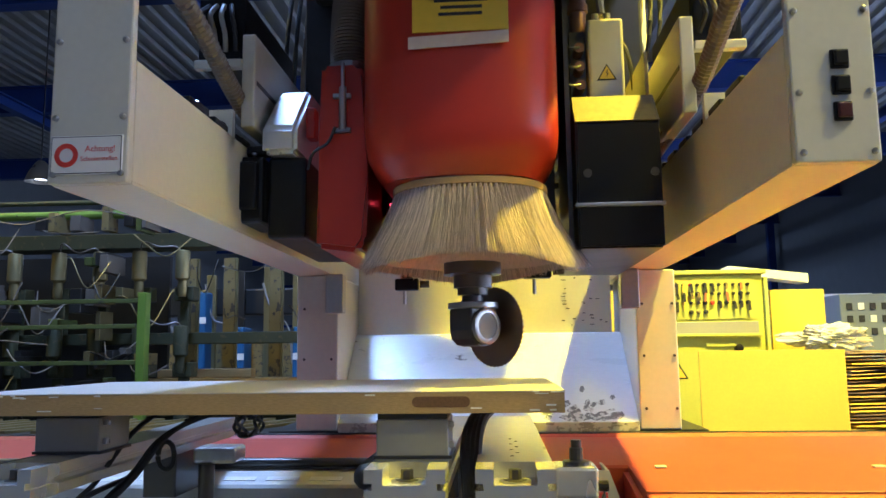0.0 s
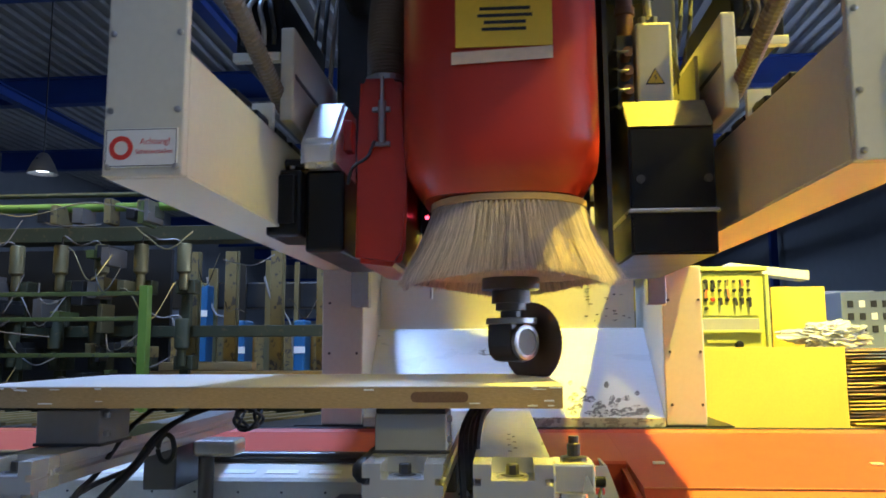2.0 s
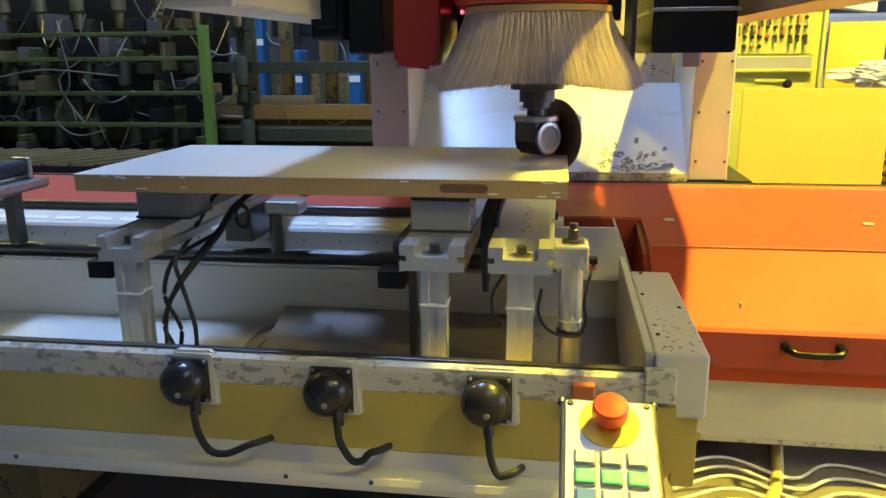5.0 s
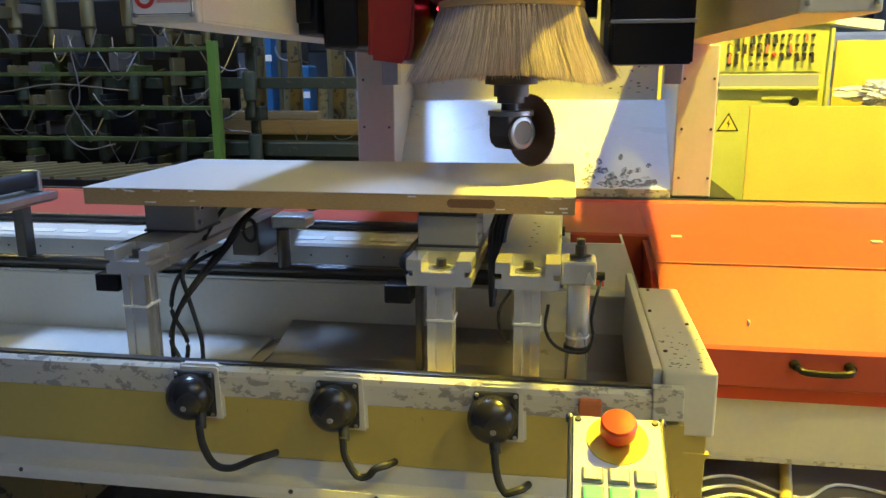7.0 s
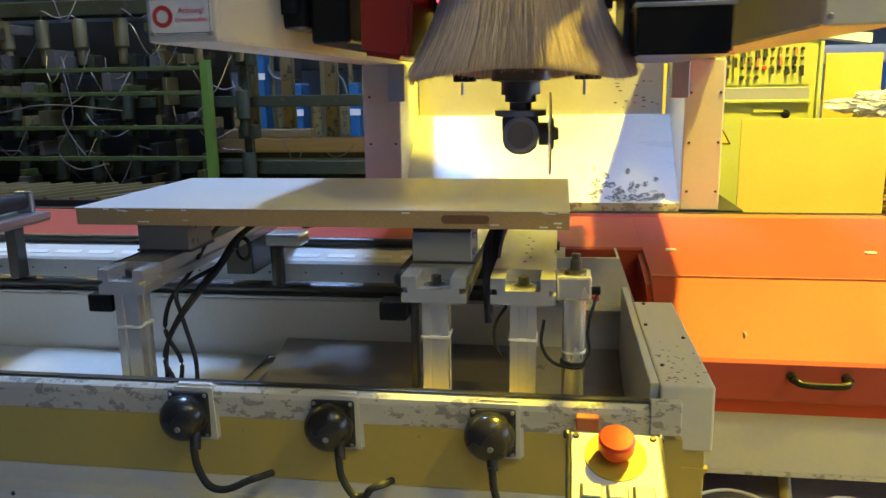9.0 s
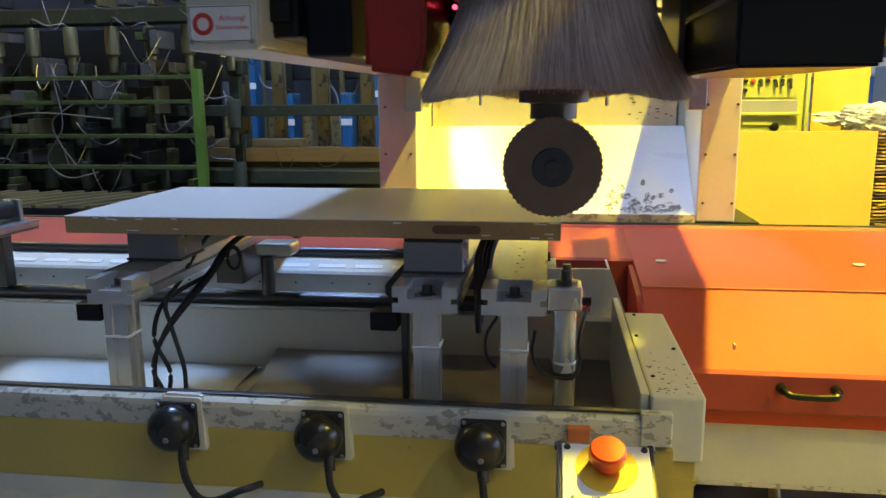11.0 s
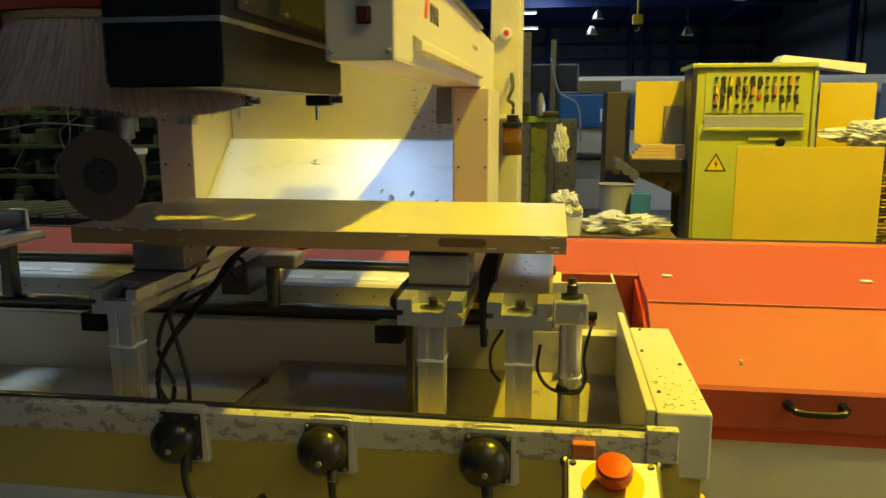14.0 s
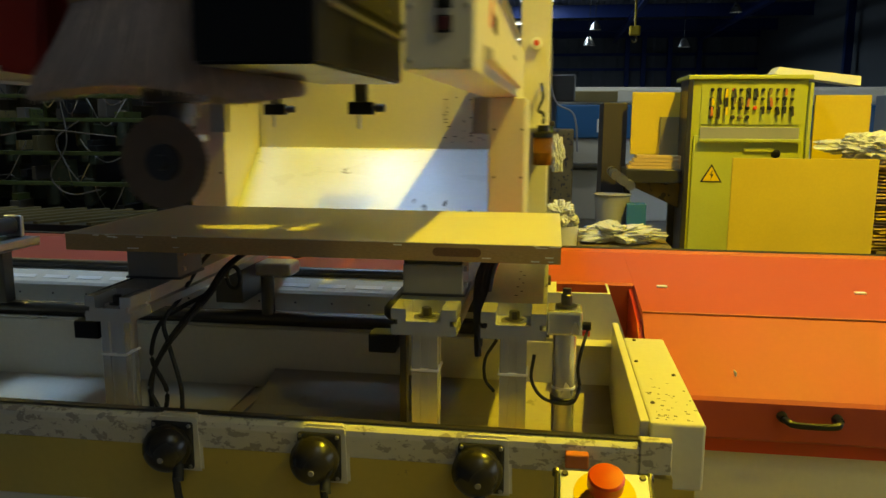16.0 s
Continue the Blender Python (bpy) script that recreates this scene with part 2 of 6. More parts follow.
def tube(bm, points, r, steps=8, n=8, ribs=0.0):
    """A hose along a smooth line; ribs: the depth of its corrugation."""
    ps = smooth_path(points, n)
    rings = []
    for i, p in enumerate(ps):
        d = (ps[min(i + 1, len(ps) - 1)] - ps[max(i - 1, 0)]).normalized()
        q = d.to_track_quat("Z", "Y")
        rr = r + (ribs if i % 2 else 0)
        rings.append([bm.verts.new(p + q @ Vector((rr * math.cos(2 * math.pi * k / steps), rr * math.sin(2 * math.pi * k / steps), 0))) for k in range(steps)])
    for a, b in zip(rings, rings[1:]):
        for k in range(steps):
            bm.faces.new((a[k], a[(k + 1) % steps], b[(k + 1) % steps], b[k]))
    bm.faces.new(rings[0][::-1])
    bm.faces.new(rings[-1])
    return bm


def fresh():
    return bmesh.new()


def mesh_of(name, bm, mat, smooth=False):
    bmesh.ops.recalc_face_normals(bm, faces=bm.faces)
    me = bpy.data.meshes.new(name)
    bm.to_mesh(me)
    bm.free()
    me.materials.append(mat)
    if smooth:
        for p in me.polygons:
            p.use_smooth = True
        me.set_sharp_from_angle(angle=radians(38))
    return me


def thing(name, label, category, at=(0, 0, 0), group="", kind=""):
    ob = new(name)
    ob.empty_display_size = 0.05
    ob.location = at
    return tagged(ob, label, category, group, kind)


def origin(ob):
    return ob.location + (origin(ob.parent) if ob.parent else Vector())


def part(name, bm, mat, parent, label="", smooth=False, at=None):
    """One mesh object under a thing or part; the bmesh is in world coordinates. at: its own origin in the world."""
    base = origin(parent)
    own = Vector(at) if at else base
    bmesh.ops.translate(bm, verts=bm.verts, vec=-own)
    ob = new(name, mesh_of(name, bm, mat, smooth))
    ob.parent = parent
    ob.location = own - base
    if label:
        ob["label"] = label
    return ob


def single(name, bm, mat, label, category, at=(0, 0, 0), kind="", smooth=False, group=""):
    """A thing that is one plain mesh; the bmesh is in world coordinates."""
    bmesh.ops.translate(bm, verts=bm.verts, vec=-Vector(at))
    ob = new(name, mesh_of(name, bm, mat, smooth))
    ob.location = at
    return tagged(ob, label, category, group, kind)


def letters(name, body, size, m, mat, parent, label=""):
    """Printed words, built flat in the plane of m, under a thing; m is in the world."""
    cu = bpy.data.curves.new(name, "FONT")
    cu.body, cu.size, cu.align_x, cu.align_y, cu.extrude = body, size, "CENTER", "CENTER", 0.0003
    tmp = new(name, cu)
    dg = bpy.context.evaluated_depsgraph_get()
    me = bpy.data.meshes.new_from_object(tmp.evaluated_get(dg))
    bpy.data.objects.remove(tmp)
    me.transform(Matrix.Translation(-origin(parent)) @ m)
    me.materials.clear()
    me.materials.append(mat)
    ob = new(name, me)
    ob.parent = parent
    if label:
        ob["label"] = label
    return ob


FRONT = pose(0, 0, 0, 90, 0, 0)

# ---- the hall ----
single("floor", box(fresh(), -15, 12, -7, 48, -0.2, 0), FLOOR, "dusty grey concrete factory floor", "floor", kind="structure")
for nm, b in (("wall_west", (-15.2, -15, -7.2, 48.2, -0.2, 7.2)), ("wall_south", (-15, 12, -7.2, -7, -0.2, 7.2))):
    single(nm, box(fresh(), *b), WALL_SHEET, "dim grey-blue sheet metal hall wall", "wall", kind="structure")


def ribbed(x0, x1, z0, z1, y, pitch, depth):
    bm, k = fresh(), int((x1 - x0) / pitch)
    prof = []
    for i in range(k):
        a = x0 + i * pitch
        prof += [(a, y), (a + pitch * 0.45, y), (a + pitch * 0.55, y - depth), (a + pitch * 0.9, y - depth)]
    prof += [(x1, y), (x1, y + 0.15), (x0, y + 0.15)]
    return prism(bm, prof, z0, z1, "z")


single("wall_north", ribbed(-15, 12, -0.2, 7.2, 48, 1.5, 0.06), WALL_SHEET, "far corrugated grey-blue hall wall", "wall", kind="structure")
# east wall with a band of windows
bm = fresh()
box(bm, 12, 12.2, -7, 48.2, -0.2, 0.9)
box(bm, 12, 12.2, -7, 48.2, 4.4, 7.2)
box(bm, 12, 12.2, 19.9, 48.2, 0.9, 4.4)
for i in range(7):
    box(bm, 12, 12.2, -7 + i * 4.4, -6.5 + i * 4.4, 0.9, 4.4)
single("wall_east", bm, WALL_SHEET, "hall wall with a band of bright windows", "wall", kind="structure")
for i in range(6):
    w = thing("window_%d" % (i + 1), "tall factory window with blue steel frame", "window", (12.1, -6.5 + i * 4.4, 0.9), kind="structure")
    for k in range(3):
        y0 = -6.5 + i * 4.4 + k * 1.3
        p = part("pane", box(fresh(), 12.09, 12.11, y0 + 0.05, y0 + 1.25, 0.95, 4.35), PANE, w)
        part("window_frame", box(fresh(), 12.05, 12.15, y0 - 0.05, y0 + 0.05, 0.9, 4.4), BLUE, w)
# ceiling: trapezoid sheet, a skylight and two added fill panes
bm = fresh()
prof = []
for i in range(90):
    a = -15 + i * 0.3
    prof += [(a, 7.0), (a + 0.16, 7.0), (a + 0.19, 6.93), (a + 0.27, 6.93)]
prof += [(12, 7.0), (12, 7.2), (-15, 7.2)]
prism(bm, prof, -7, 48.2, "y")
single("ceiling", bm, ROOF_SHEET, "corrugated grey metal hall roof", "ceiling", kind="structure")
# The second and third strips are made-up panes for the fill lamps.
for i, (x, y, w, d) in enumerate(((-2.05, 2.0, 0.4, 1.2), (2.0, -4.4, 0.8, 1.8), (-1.0, 33.0, 0.8, 4.0))):
    single("window_%d" % (i + 7), box(fresh(), x - w, x + w, y - d, y + d, 6.905, 6.925), PANE, "glowing roof strip, of one skylight and two added fills", "skylight", kind="structure")


def i_beam(bm, a, b, h, w):
    """An I-section girder between two points along x or y."""
    a, b = Vector(a), Vector(b)
    if abs(b.x - a.x) > abs(b.y - a.y):
        box(bm, a.x, b.x, a.y - w / 2, a.y + w / 2, a.z, a.z + 0.03)
        box(bm, a.x, b.x, a.y - w / 2, a.y + w / 2, a.z + h - 0.03, a.z + h)
        box(bm, a.x, b.x, a.y - 0.02, a.y + 0.02, a.z + 0.03, a.z + h - 0.03)
    else:
        box(bm, a.x - w / 2, a.x + w / 2, a.y, b.y, a.z, a.z + 0.03)
        box(bm, a.x - w / 2, a.x + w / 2, a.y, b.y, a.z + h - 0.03, a.z + h)
        box(bm, a.x - 0.02, a.x + 0.02, a.y, b.y, a.z + 0.03, a.z + h - 0.03)
    return bm


for y in (4.0, 9.0, 14.0, 20.0, 26.0, 32.0, 38.0, 44.0, 47.6):
    t = thing("roof_girder", "blue painted steel roof girder", "girder", (0, y, 6.3), "roof girders", "structure")
    part("girder", i_beam(fresh(), (-15, y, 6.25), (12, y, 6.25), 0.6, 0.25), BLUE, t)
for x in (-10.0, -4.5, 3.5, 8.5):
    t = thing("crane_rail", "blue painted steel purlin under the roof", "girder", (x, 0, 5.9), "purlins", "structure")
    part("girder", i_beam(fresh(), (x, -7, 6.0), (x, 47.8, 6.0), 0.24, 0.2), BLUE, t)
for x, y in ((-9.0, 47.6), (-4.5, 47.6), (-0.67, 47.6), (4.29, 47.6), (5.28, 47.6), (6.82, 47.6), (8.55, 47.6), (11.6, 32.0), (11.6, 20.0), (11.6, 4.0), (11.6, 9.0), (11.6, 14.0), (6.2, 9.0)):
    t = thing("steel_column", "blue painted steel hall column", "column", (x, y, 0), "hall columns", "structure")
    part("column", box(fresh(), x - 0.14, x + 0.14, y - 0.14, y + 0.14, 0, 6.3), BLUE, t)
t = thing("wall_rail", "horizontal blue wall rails", "rail", (0, 47.8, 0), kind="structure")
for z in (2.6, 4.3, 5.2):
    part("rail", box(fresh(), -15, 12, 47.75, 47.9, z, z + 0.16), BLUE, t)
t = thing("east_bracing", "blue painted bracing of the hall's window wall", "girder", (11.8, 8, 2.4), kind="structure")
for z in (2.3, 4.4):
    part("rail", box(fresh(), 11.6, 11.95, -7, 20, z, z + 0.2), BLUE, t)


def high_bay(x, y, z, bulb=TUBE_GLOW):
    t = thing("high_bay_lamp", "lit bell-shaped high bay lamp hanging from the roof", "lamp", (x, y, z), "high bay lamps")
    part("reflector", lathe(fresh(), [(0.05, 0.34), (0.09, 0.30), (0.17, 0.16), (0.235, 0.0), (0.225, 0.0), (0.16, 0.155), (0.08, 0.29)], Matrix.Translation((x, y, z)), 24, False), STEEL, t, smooth=True)
    part("bulb", lathe(fresh(), [(0.005, 0.03), (0.10, 0.05), (0.12, 0.12), (0.06, 0.24)], Matrix.Translation((x, y, z)), 16), bulb, t, smooth=True)
    part("cord", rod(fresh(), (x, y, z + 0.34), (x, y, 7.0), 0.012, 6), RUBBER, t)


for p in ((-7.4, 10.0, 3.78), (1.26, 30.0, 4.18), (4.9, 30.0, 4.1), (1.49, 30.0, 4.78), (6.76, 30.0, 5.37)):
    high_bay(*p)
high_bay(SODIUM[0], SODIUM[1], SODIUM[2] + 0.12, SODIUM_GLOW)
high_bay(EAST_SODIUM[0], EAST_SODIUM[1], EAST_SODIUM[2] + 0.12, SODIUM_GLOW)
# Reflector and bulb added where the edge machine's fill hangs.
high_bay(HALL_FILL[0], HALL_FILL[1], HALL_FILL[2] + 0.12)
# Added reflector and bulb at the rack's unseen fill lamp.
high_bay(RACK_FILL[0], RACK_FILL[1], RACK_FILL[2] + 0.12, SODIUM_GLOW)
for x, y, z in ((-1.5, 30.0, 5.06), (-1.42, 30.0, 4.47), (-6.0, 15.0, 5.3)):
    t = thing("tube_lamp", "lit fluorescent tube lamp under the roof", "lamp", (x, y, z), "tube lamps")
    part("housing", box(fresh(), x - 0.6, x + 0.6, y - 0.06, y + 0.06, z, z + 0.07, 0.01), WHITE, t)
    part("cord", rod(fresh(), (x, y, z + 0.07), (x, y, 7.0), 0.012, 6), RUBBER, t)
    part("tube", rod(fresh(), (x - 0.55, y, z - 0.02), (x + 0.55, y, z - 0.02), 0.02), TUBE_GLOW, t)

ch = thing("chain_hoist", "yellow chain hoist hanging from a far roof girder", "hoist", (3.2, 32.0, 5.0))
part("hook_block", box(fresh(), 2.98, 3.42, 31.85, 32.15, 4.75, 5.15, 0.05), SIGN_YELLOW, ch)
part("chain", rod(fresh(), (3.2, 32.0, 5.15), (3.2, 32.0, 6.25), 0.05, 8), SIGN_YELLOW, ch)
part("hook", tube(fresh(), [(3.2, 32.0, 4.75), (3.3, 32.0, 4.62), (3.22, 32.0, 4.48), (3.08, 32.0, 4.55)], 0.045, 8, 6), RUST, ch, smooth=True)

# ---- machine bed ----
bed = thing("machine_bed", "cream painted router bed with worn front rail", "machine bed", (-0.8, -0.2, 0.0))
FX0, FX1 = -3.6, 0.305
part("front_rail", prism(fresh(), [(-0.235, 0.505), (-0.241, 0.555), (-0.239, 0.568), (-0.230, 0.576), (-0.208, 0.577), (-0.203, 0.570), (-0.203, 0.50)], FX0, 0.17), CREAM_WORN, bed, "worn cream rail with chipped paint")
part("rail_cap", box(fresh(), FX0, 0.17, -0.224, -0.204, 0.5775, 0.583, 0.002), DARK_STEEL, bed, "bare steel edge strip")
part("front_panel", prism(fresh(), [(-0.235, 0.36), (-0.235, 0.504), (-0.17, 0.504), (-0.17, 0.36)], FX0, 0.24), YELLOW_PAINT, bed, "ochre painted lower front panel")
part("bottom_lip", prism(fresh(), [(-0.29, 0.30), (-0.285, 0.315), (-0.245, 0.32), (-0.237, 0.359), (-0.17, 0.359), (-0.17, 0.28), (-0.29, 0.285)], FX0, 0.22), CREAM, bed, "projecting lower lip")
for x in (-2.9, -1.45, 0.0):
    ft = part("pedestal", box(fresh(), x - 0.09, x + 0.09, -0.15, 0.3, 0.02, 0.279), RUST, bed, "rust-brown pedestal")
    part("pedestal_foot", box(fresh(), x - 0.12, x + 0.12, -0.18, 0.33, 0.0, 0.0195), DARK_STEEL, ft)
part("tray_floor", prism(fresh(), [(-0.17, 0.33), (0.30, 0.335), (0.60, 0.345), (0.60, 0.32), (-0.17, 0.30)], FX0, -1.005), CREAM, bed, "light sheet metal tray")
part("slide_flank", prism(fresh(), [(-1.0045, 0.335), (-0.9305, 0.365), (-0.9305, 0.31), (-1.0045, 0.31)], -0.16, 0.595, "y"), TRAY, bed, "sloped flank of the chip slide")
part("chip_slide", prism(fresh(), [(-0.169, 0.332), (0.40, 0.36), (0.5995, 0.41), (0.5995, 0.32), (-0.169, 0.30)], -0.93, 0.171), TRAY, bed, "dusty chip slide")
part("rear_beam", box(fresh(), FX0, 0.19, 0.602, 0.66, 0.34, 0.545, 0.004), CREAM, bed, "long cream cross beam")
part("rear_step", box(fresh(), FX0, 0.19, 0.662, 0.80, 0.40, 0.52, 0.004), CREAM, bed)
part("rear_ledge", prism(fresh(), [(0.802, 0.40), (0.802, 0.622), (0.81, 0.632), (0.895, 0.657), (0.985, 0.66), (0.985, 0.40)], FX0, 0.0), CREAM, bed, "cream ledge carrying the rear guide")
for k in range(26):
    x = FX0 + 0.05 + 0.135 * k
    if x < -0.15:
        # White strips stand in for the sky's reflection along the ledge bevel.
        part("ledge_strip", prism(fresh(), [(0.832, 0.6396), (0.832, 0.6412), (0.856, 0.6483), (0.856, 0.6467)], x, x + 0.10), WHITE, bed, "white strip for the sky's reflection on the ledge")
        part("ledge_screw", lathe(fresh(), [(0.004, 0), (0.003, 0.003)], pose(x + 0.06, 0.802, 0.59, 90), 8), DARK_STEEL, bed)
part("end_box", box(fresh(), 0.192, FX1, -0.215, 0.43, 0.47, 0.618, 0.006), CREAM, bed, "cream end housing with scuffed top")
part("end_flange", box(fresh(), 0.1705, 0.235, -0.243, -0.2158, 0.515, 0.588, 0.003), CREAM_WORN, bed, "bent sheet flange")
part("end_lower", box(fresh(), 0.241, 0.292, -0.205, 0.42, 0.30, 0.469, 0.003), YELLOW_PAINT, bed, "ochre lower end panel")
rnd = random.Random(14)
for k in range(40):
    x, y = 0.20 + 0.095 * rnd.random(), -0.205 + 0.30 * rnd.random() ** 1.6
    part("paint_chip", box(fresh(), x, x + 0.002 + 0.006 * rnd.random(), y, y + 0.001 + 0.005 * rnd.random(), 0.6181, 0.6185), DARK_STEEL, bed)
part("end_inner", box(fresh(), 0.172, 0.1915, -0.202, 0.60, 0.34, 0.6165, 0.003), CREAM, bed, "cream inner end wall")
part("end_foot", prism(fresh(), [(0.20, 0.32), (0.24, 0.428), (0.30, 0.428), (0.215, 0.30), (0.23, 0.24), (0.18, 0.24)], -0.21, -0.19, "y"), YELLOW_PAINT, bed, "bent ochre bracket")
part("beam_flange", box(fresh(), 0.03, 0.1715, 0.555, 0.601, 0.546, 0.551, 0.001), CREAM, bed, "folded top flange")
part("corner_wall", prism(fresh(), [(-0.03, 0.5455), (-0.03, 0.695), (0.168, 0.697), (0.222, 0.5455)], 0.645, 0.66, "y"), CREAM, bed, "cream corner plate")
part("corner_side", prism(fresh(), [(0.160, 0.697), (0.168, 0.697), (0.222, 0.546), (0.214, 0.546)], 0.6605, 0.80, "y"), CREAM, bed)
for y, z, r in ((0.63, 0.578, 0.019), (0.70, 0.572, 0.012), (0.93, 0.680, 0.015)):
    bm = fresh()
    rod(bm, (FX0, y, z), (-0.02, y, z), r, 14)
    box(bm, FX0, -0.02, y - r * 0.5, y + r * 0.5, {0.63: 0.5455, 0.70: 0.5205, 0.93: 0.6605}[y], z - r * 0.6)
    part("guide_rod", bm, DARK_STEEL, bed, "round steel guide rod", True)
part("guide_strip", box(fresh(), FX0, 0.0, 0.604, 0.612, 0.5455, 0.556, 0.002), STEEL, bed, "bright guide strip")
for x, y in ((0.21, -0.1), (0.22, 0.40), (0.285, 0.1), (0.205, 0.2)):
    part("screw", lathe(fresh(), [(0.005, 0), (0.005, 0.003), (0.002, 0.005)], Matrix.Translation((x, y, 0.618)), 8), DARK_STEEL, bed)
for x in (-2.6, -2.1, -1.75, -1.3, -0.62, -0.42):
    part("screw", lathe(fresh(), [(0.006, 0), (0.006, 0.003), (0.002, 0.006)], pose(x, -0.286, 0.305, 90), 8), DARK_STEEL, bed)
part("bolt", lathe(fresh(), [(0.006, 0), (0.006, 0.004), (0.002, 0.006)], pose(0.20, -0.215, 0.555, 90), 8), DARK_STEEL, bed)
part("clevis", rod(fresh(), (0.235, -0.20, 0.35), (0.235, -0.20, 0.42), 0.012), STEEL, bed)

# half-dome cable outlets on the front rail
OUTLETS = ((-0.862, 0.510, [(0.036, 0.46), (0.042, 0.409), (0.066, 0.364), (0.107, 0.358), (0.163, 0.384)]),
           (-0.521, 0.505, [(0.031, 0.455), (0.035, 0.408), (0.060, 0.364), (0.085, 0.364), (0.102, 0.383)]),
           (-0.165, 0.503, [(0.009, 0.45), (0.012, 0.408), (0.020, 0.372), (0.033, 0.35), (0.046, 0.352)]))
for x, z, line in OUTLETS:
    o = thing("cable_outlet", "dusty black half-dome cable outlet on worn cream rail", "cable outlet", (x, -0.24, z), "cable outlets on the rail")
    part("base_plate", box(fresh(), x - 0.042, x + 0.056, -0.252, -0.2425, z - 0.052, z + 0.058, 0.006), RUBBER, o)
    bm = prism(fresh(), [(x - 0.036, z - 0.062), (x - 0.034, z + 0.066), (x - 0.028, z + 0.0725), (x + 0.062, z + 0.0725), (x + 0.070, z + 0.066), (x + 0.074, z - 0.062)], -0.2422, -0.20, "y")
    bmesh.ops.bevel(bm, geom=list(bm.edges), offset=0.006, segments=2, affect="EDGES")
    part("mount_pad", bm, CREAM, o, "cream mounting pad", True)
    R = 0.0545
    part("dome", lathe(fresh(), [(R, 0.0), (R, 0.010)] + [(R * math.cos(a), 0.010 + R * 0.8 * math.sin(a)) for a in [k * math.pi / 24 for k in range(1, 12)]] + [(0.003, 0.010 + R * 0.8)], pose(x, -0.252, z, 90), 36), DOME, o, smooth=True)
    part("plug", lathe(fresh(), [(0.007, 0), (0.006, 0.003)], pose(x + 0.006, -0.3045, z - 0.010, 90), 10), POD, o)
    for dx in (-0.035, 0.049):
        for dz in (-0.045, 0.051):
            part("screw", lathe(fresh(), [(0.005, 0), (0.004, 0.003)], pose(x + dx, -0.252, z + dz, 90), 8), STEEL, o)
    part("cable_gland", rod(fresh(), (x + line[0][0] - 0.004, -0.275, z - 0.028), (x + line[0][0] + 0.002, -0.292, line[0][1] - 0.012), 0.012, 12), RUBBER, o, smooth=True)
    part("cable", tube(fresh(), [(x + dx, -0.296, h) for dx, h in line] + [(x + line[-1][0] + 0.022, -0.285, line[-1][1] + 0.004), (x + line[-1][0] + 0.035, -0.25, line[-1][1] - 0.004)], 0.0085, 8, 6), RUBBER, o, "bent black rubber cable", True)

# ---- red cover behind the bed ----
cover = thing("machine_cover", "orange-red painted sheet metal machine cover", "machine cover", (0.8, 0.9, 0.0))
part("front_lip", prism(fresh(), [(0.405, 0.335), (0.395, 0.345), (0.395, 0.452), (0.405, 0.463), (0.42, 0.463), (0.42, 0.335)], 0.275, 4.6), COVER_RED, cover, "orange-red front edge")
part("slope", prism(fresh(), [(0.405, 0.4635), (0.70, 0.626), (0.72, 0.60), (0.42, 0.4635)], 0.275, 4.6), COVER_RED, cover)
part("top_sheet", prism(fresh(), [(0.70, 0.6265), (0.705, 0.632), (1.43, 0.700), (1.445, 0.712), (1.445, 0.60), (0.72, 0.60)], 0.275, 4.6), COVER_RED, cover)
part("left_sheet", prism(fresh(), [(0.99, 0.40), (0.99, 0.652), (1.0, 0.660), (1.43, 0.700), (1.445, 0.711), (1.445, 0.40)], -6.0, 0.2745), COVER_RED, cover)
part("rear_seal", box(fresh(), -6.0, 4.6, 1.4455, 1.475, 0.60, 0.716, 0.003), RUBBER, cover, "black rubber seal strip")
part("side_sheet", prism(fresh(), [(0.42, 0.335), (0.42, 0.46), (0.70, 0.60), (0.989, 0.64), (0.989, 0.335)], 0.258, 0.2745), RED, cover)
part("lower_lip", box(fresh(), 0.275, 4.6, 0.412, 0.43, 0.295, 0.334), RED, cover)
for x in (0.37, 1.03):
    h = part("hinge", box(fresh(), x - 0.018, x + 0.018, 0.955, 0.975, 0.657, 0.664, 0.002), WHITE, cover, "bare metal hinge plate")
h = part("handle", tube(fresh(), [(0.635, 0.385, 0.418), (0.64, 0.355, 0.418), (0.655, 0.345, 0.413), (0.71, 0.343, 0.411), (0.762, 0.345, 0.413), (0.777, 0.355, 0.418), (0.782, 0.385, 0.418)], 0.010, 8, 5), BLACK, cover, "black bow handle", True)
for x in (0.635, 0.782):
    part("handle_foot", lathe(fresh(), [(0.015, 0), (0.012, 0.026)], pose(x, 0.3945, 0.418, 90), 12), BLACK, h)
# Thin strip in a paler orange along the cover's fold.
part("fold_edge", box(fresh(), 0.275, 4.6, 0.698, 0.704, 0.6275, 0.6325, 0.001), material("paler_orange_edge", (0.55, 0.20, 0.09), 0.5, stain=0.3), cover, "paler strip along the fold")
part("chip_mark", box(fresh(), 0.520, 0.524, 0.470, 0.4905, 0.5035, 0.5155), WHITE, cover)
skirt = thing("cover_skirt", "cream painted lower skirt with chipped bottom edge", "machine skirt", (0.8, 0.44, 0.0))
part("panel", box(fresh(), 0.20, 4.6, 0.44, 0.46, 0.085, 0.2945, 0.002), CREAM, skirt)
part("bottom_edge", box(fresh(), 0.20, 4.6, 0.436, 0.4395, 0.086, 0.10), CREAM_WORN, skirt)
for x in (0.5, 2.0, 3.5):
    part("foot", box(fresh(), x - 0.05, x + 0.05, 0.60, 0.9, 0.0, 0.30), DARK_STEEL, skirt)
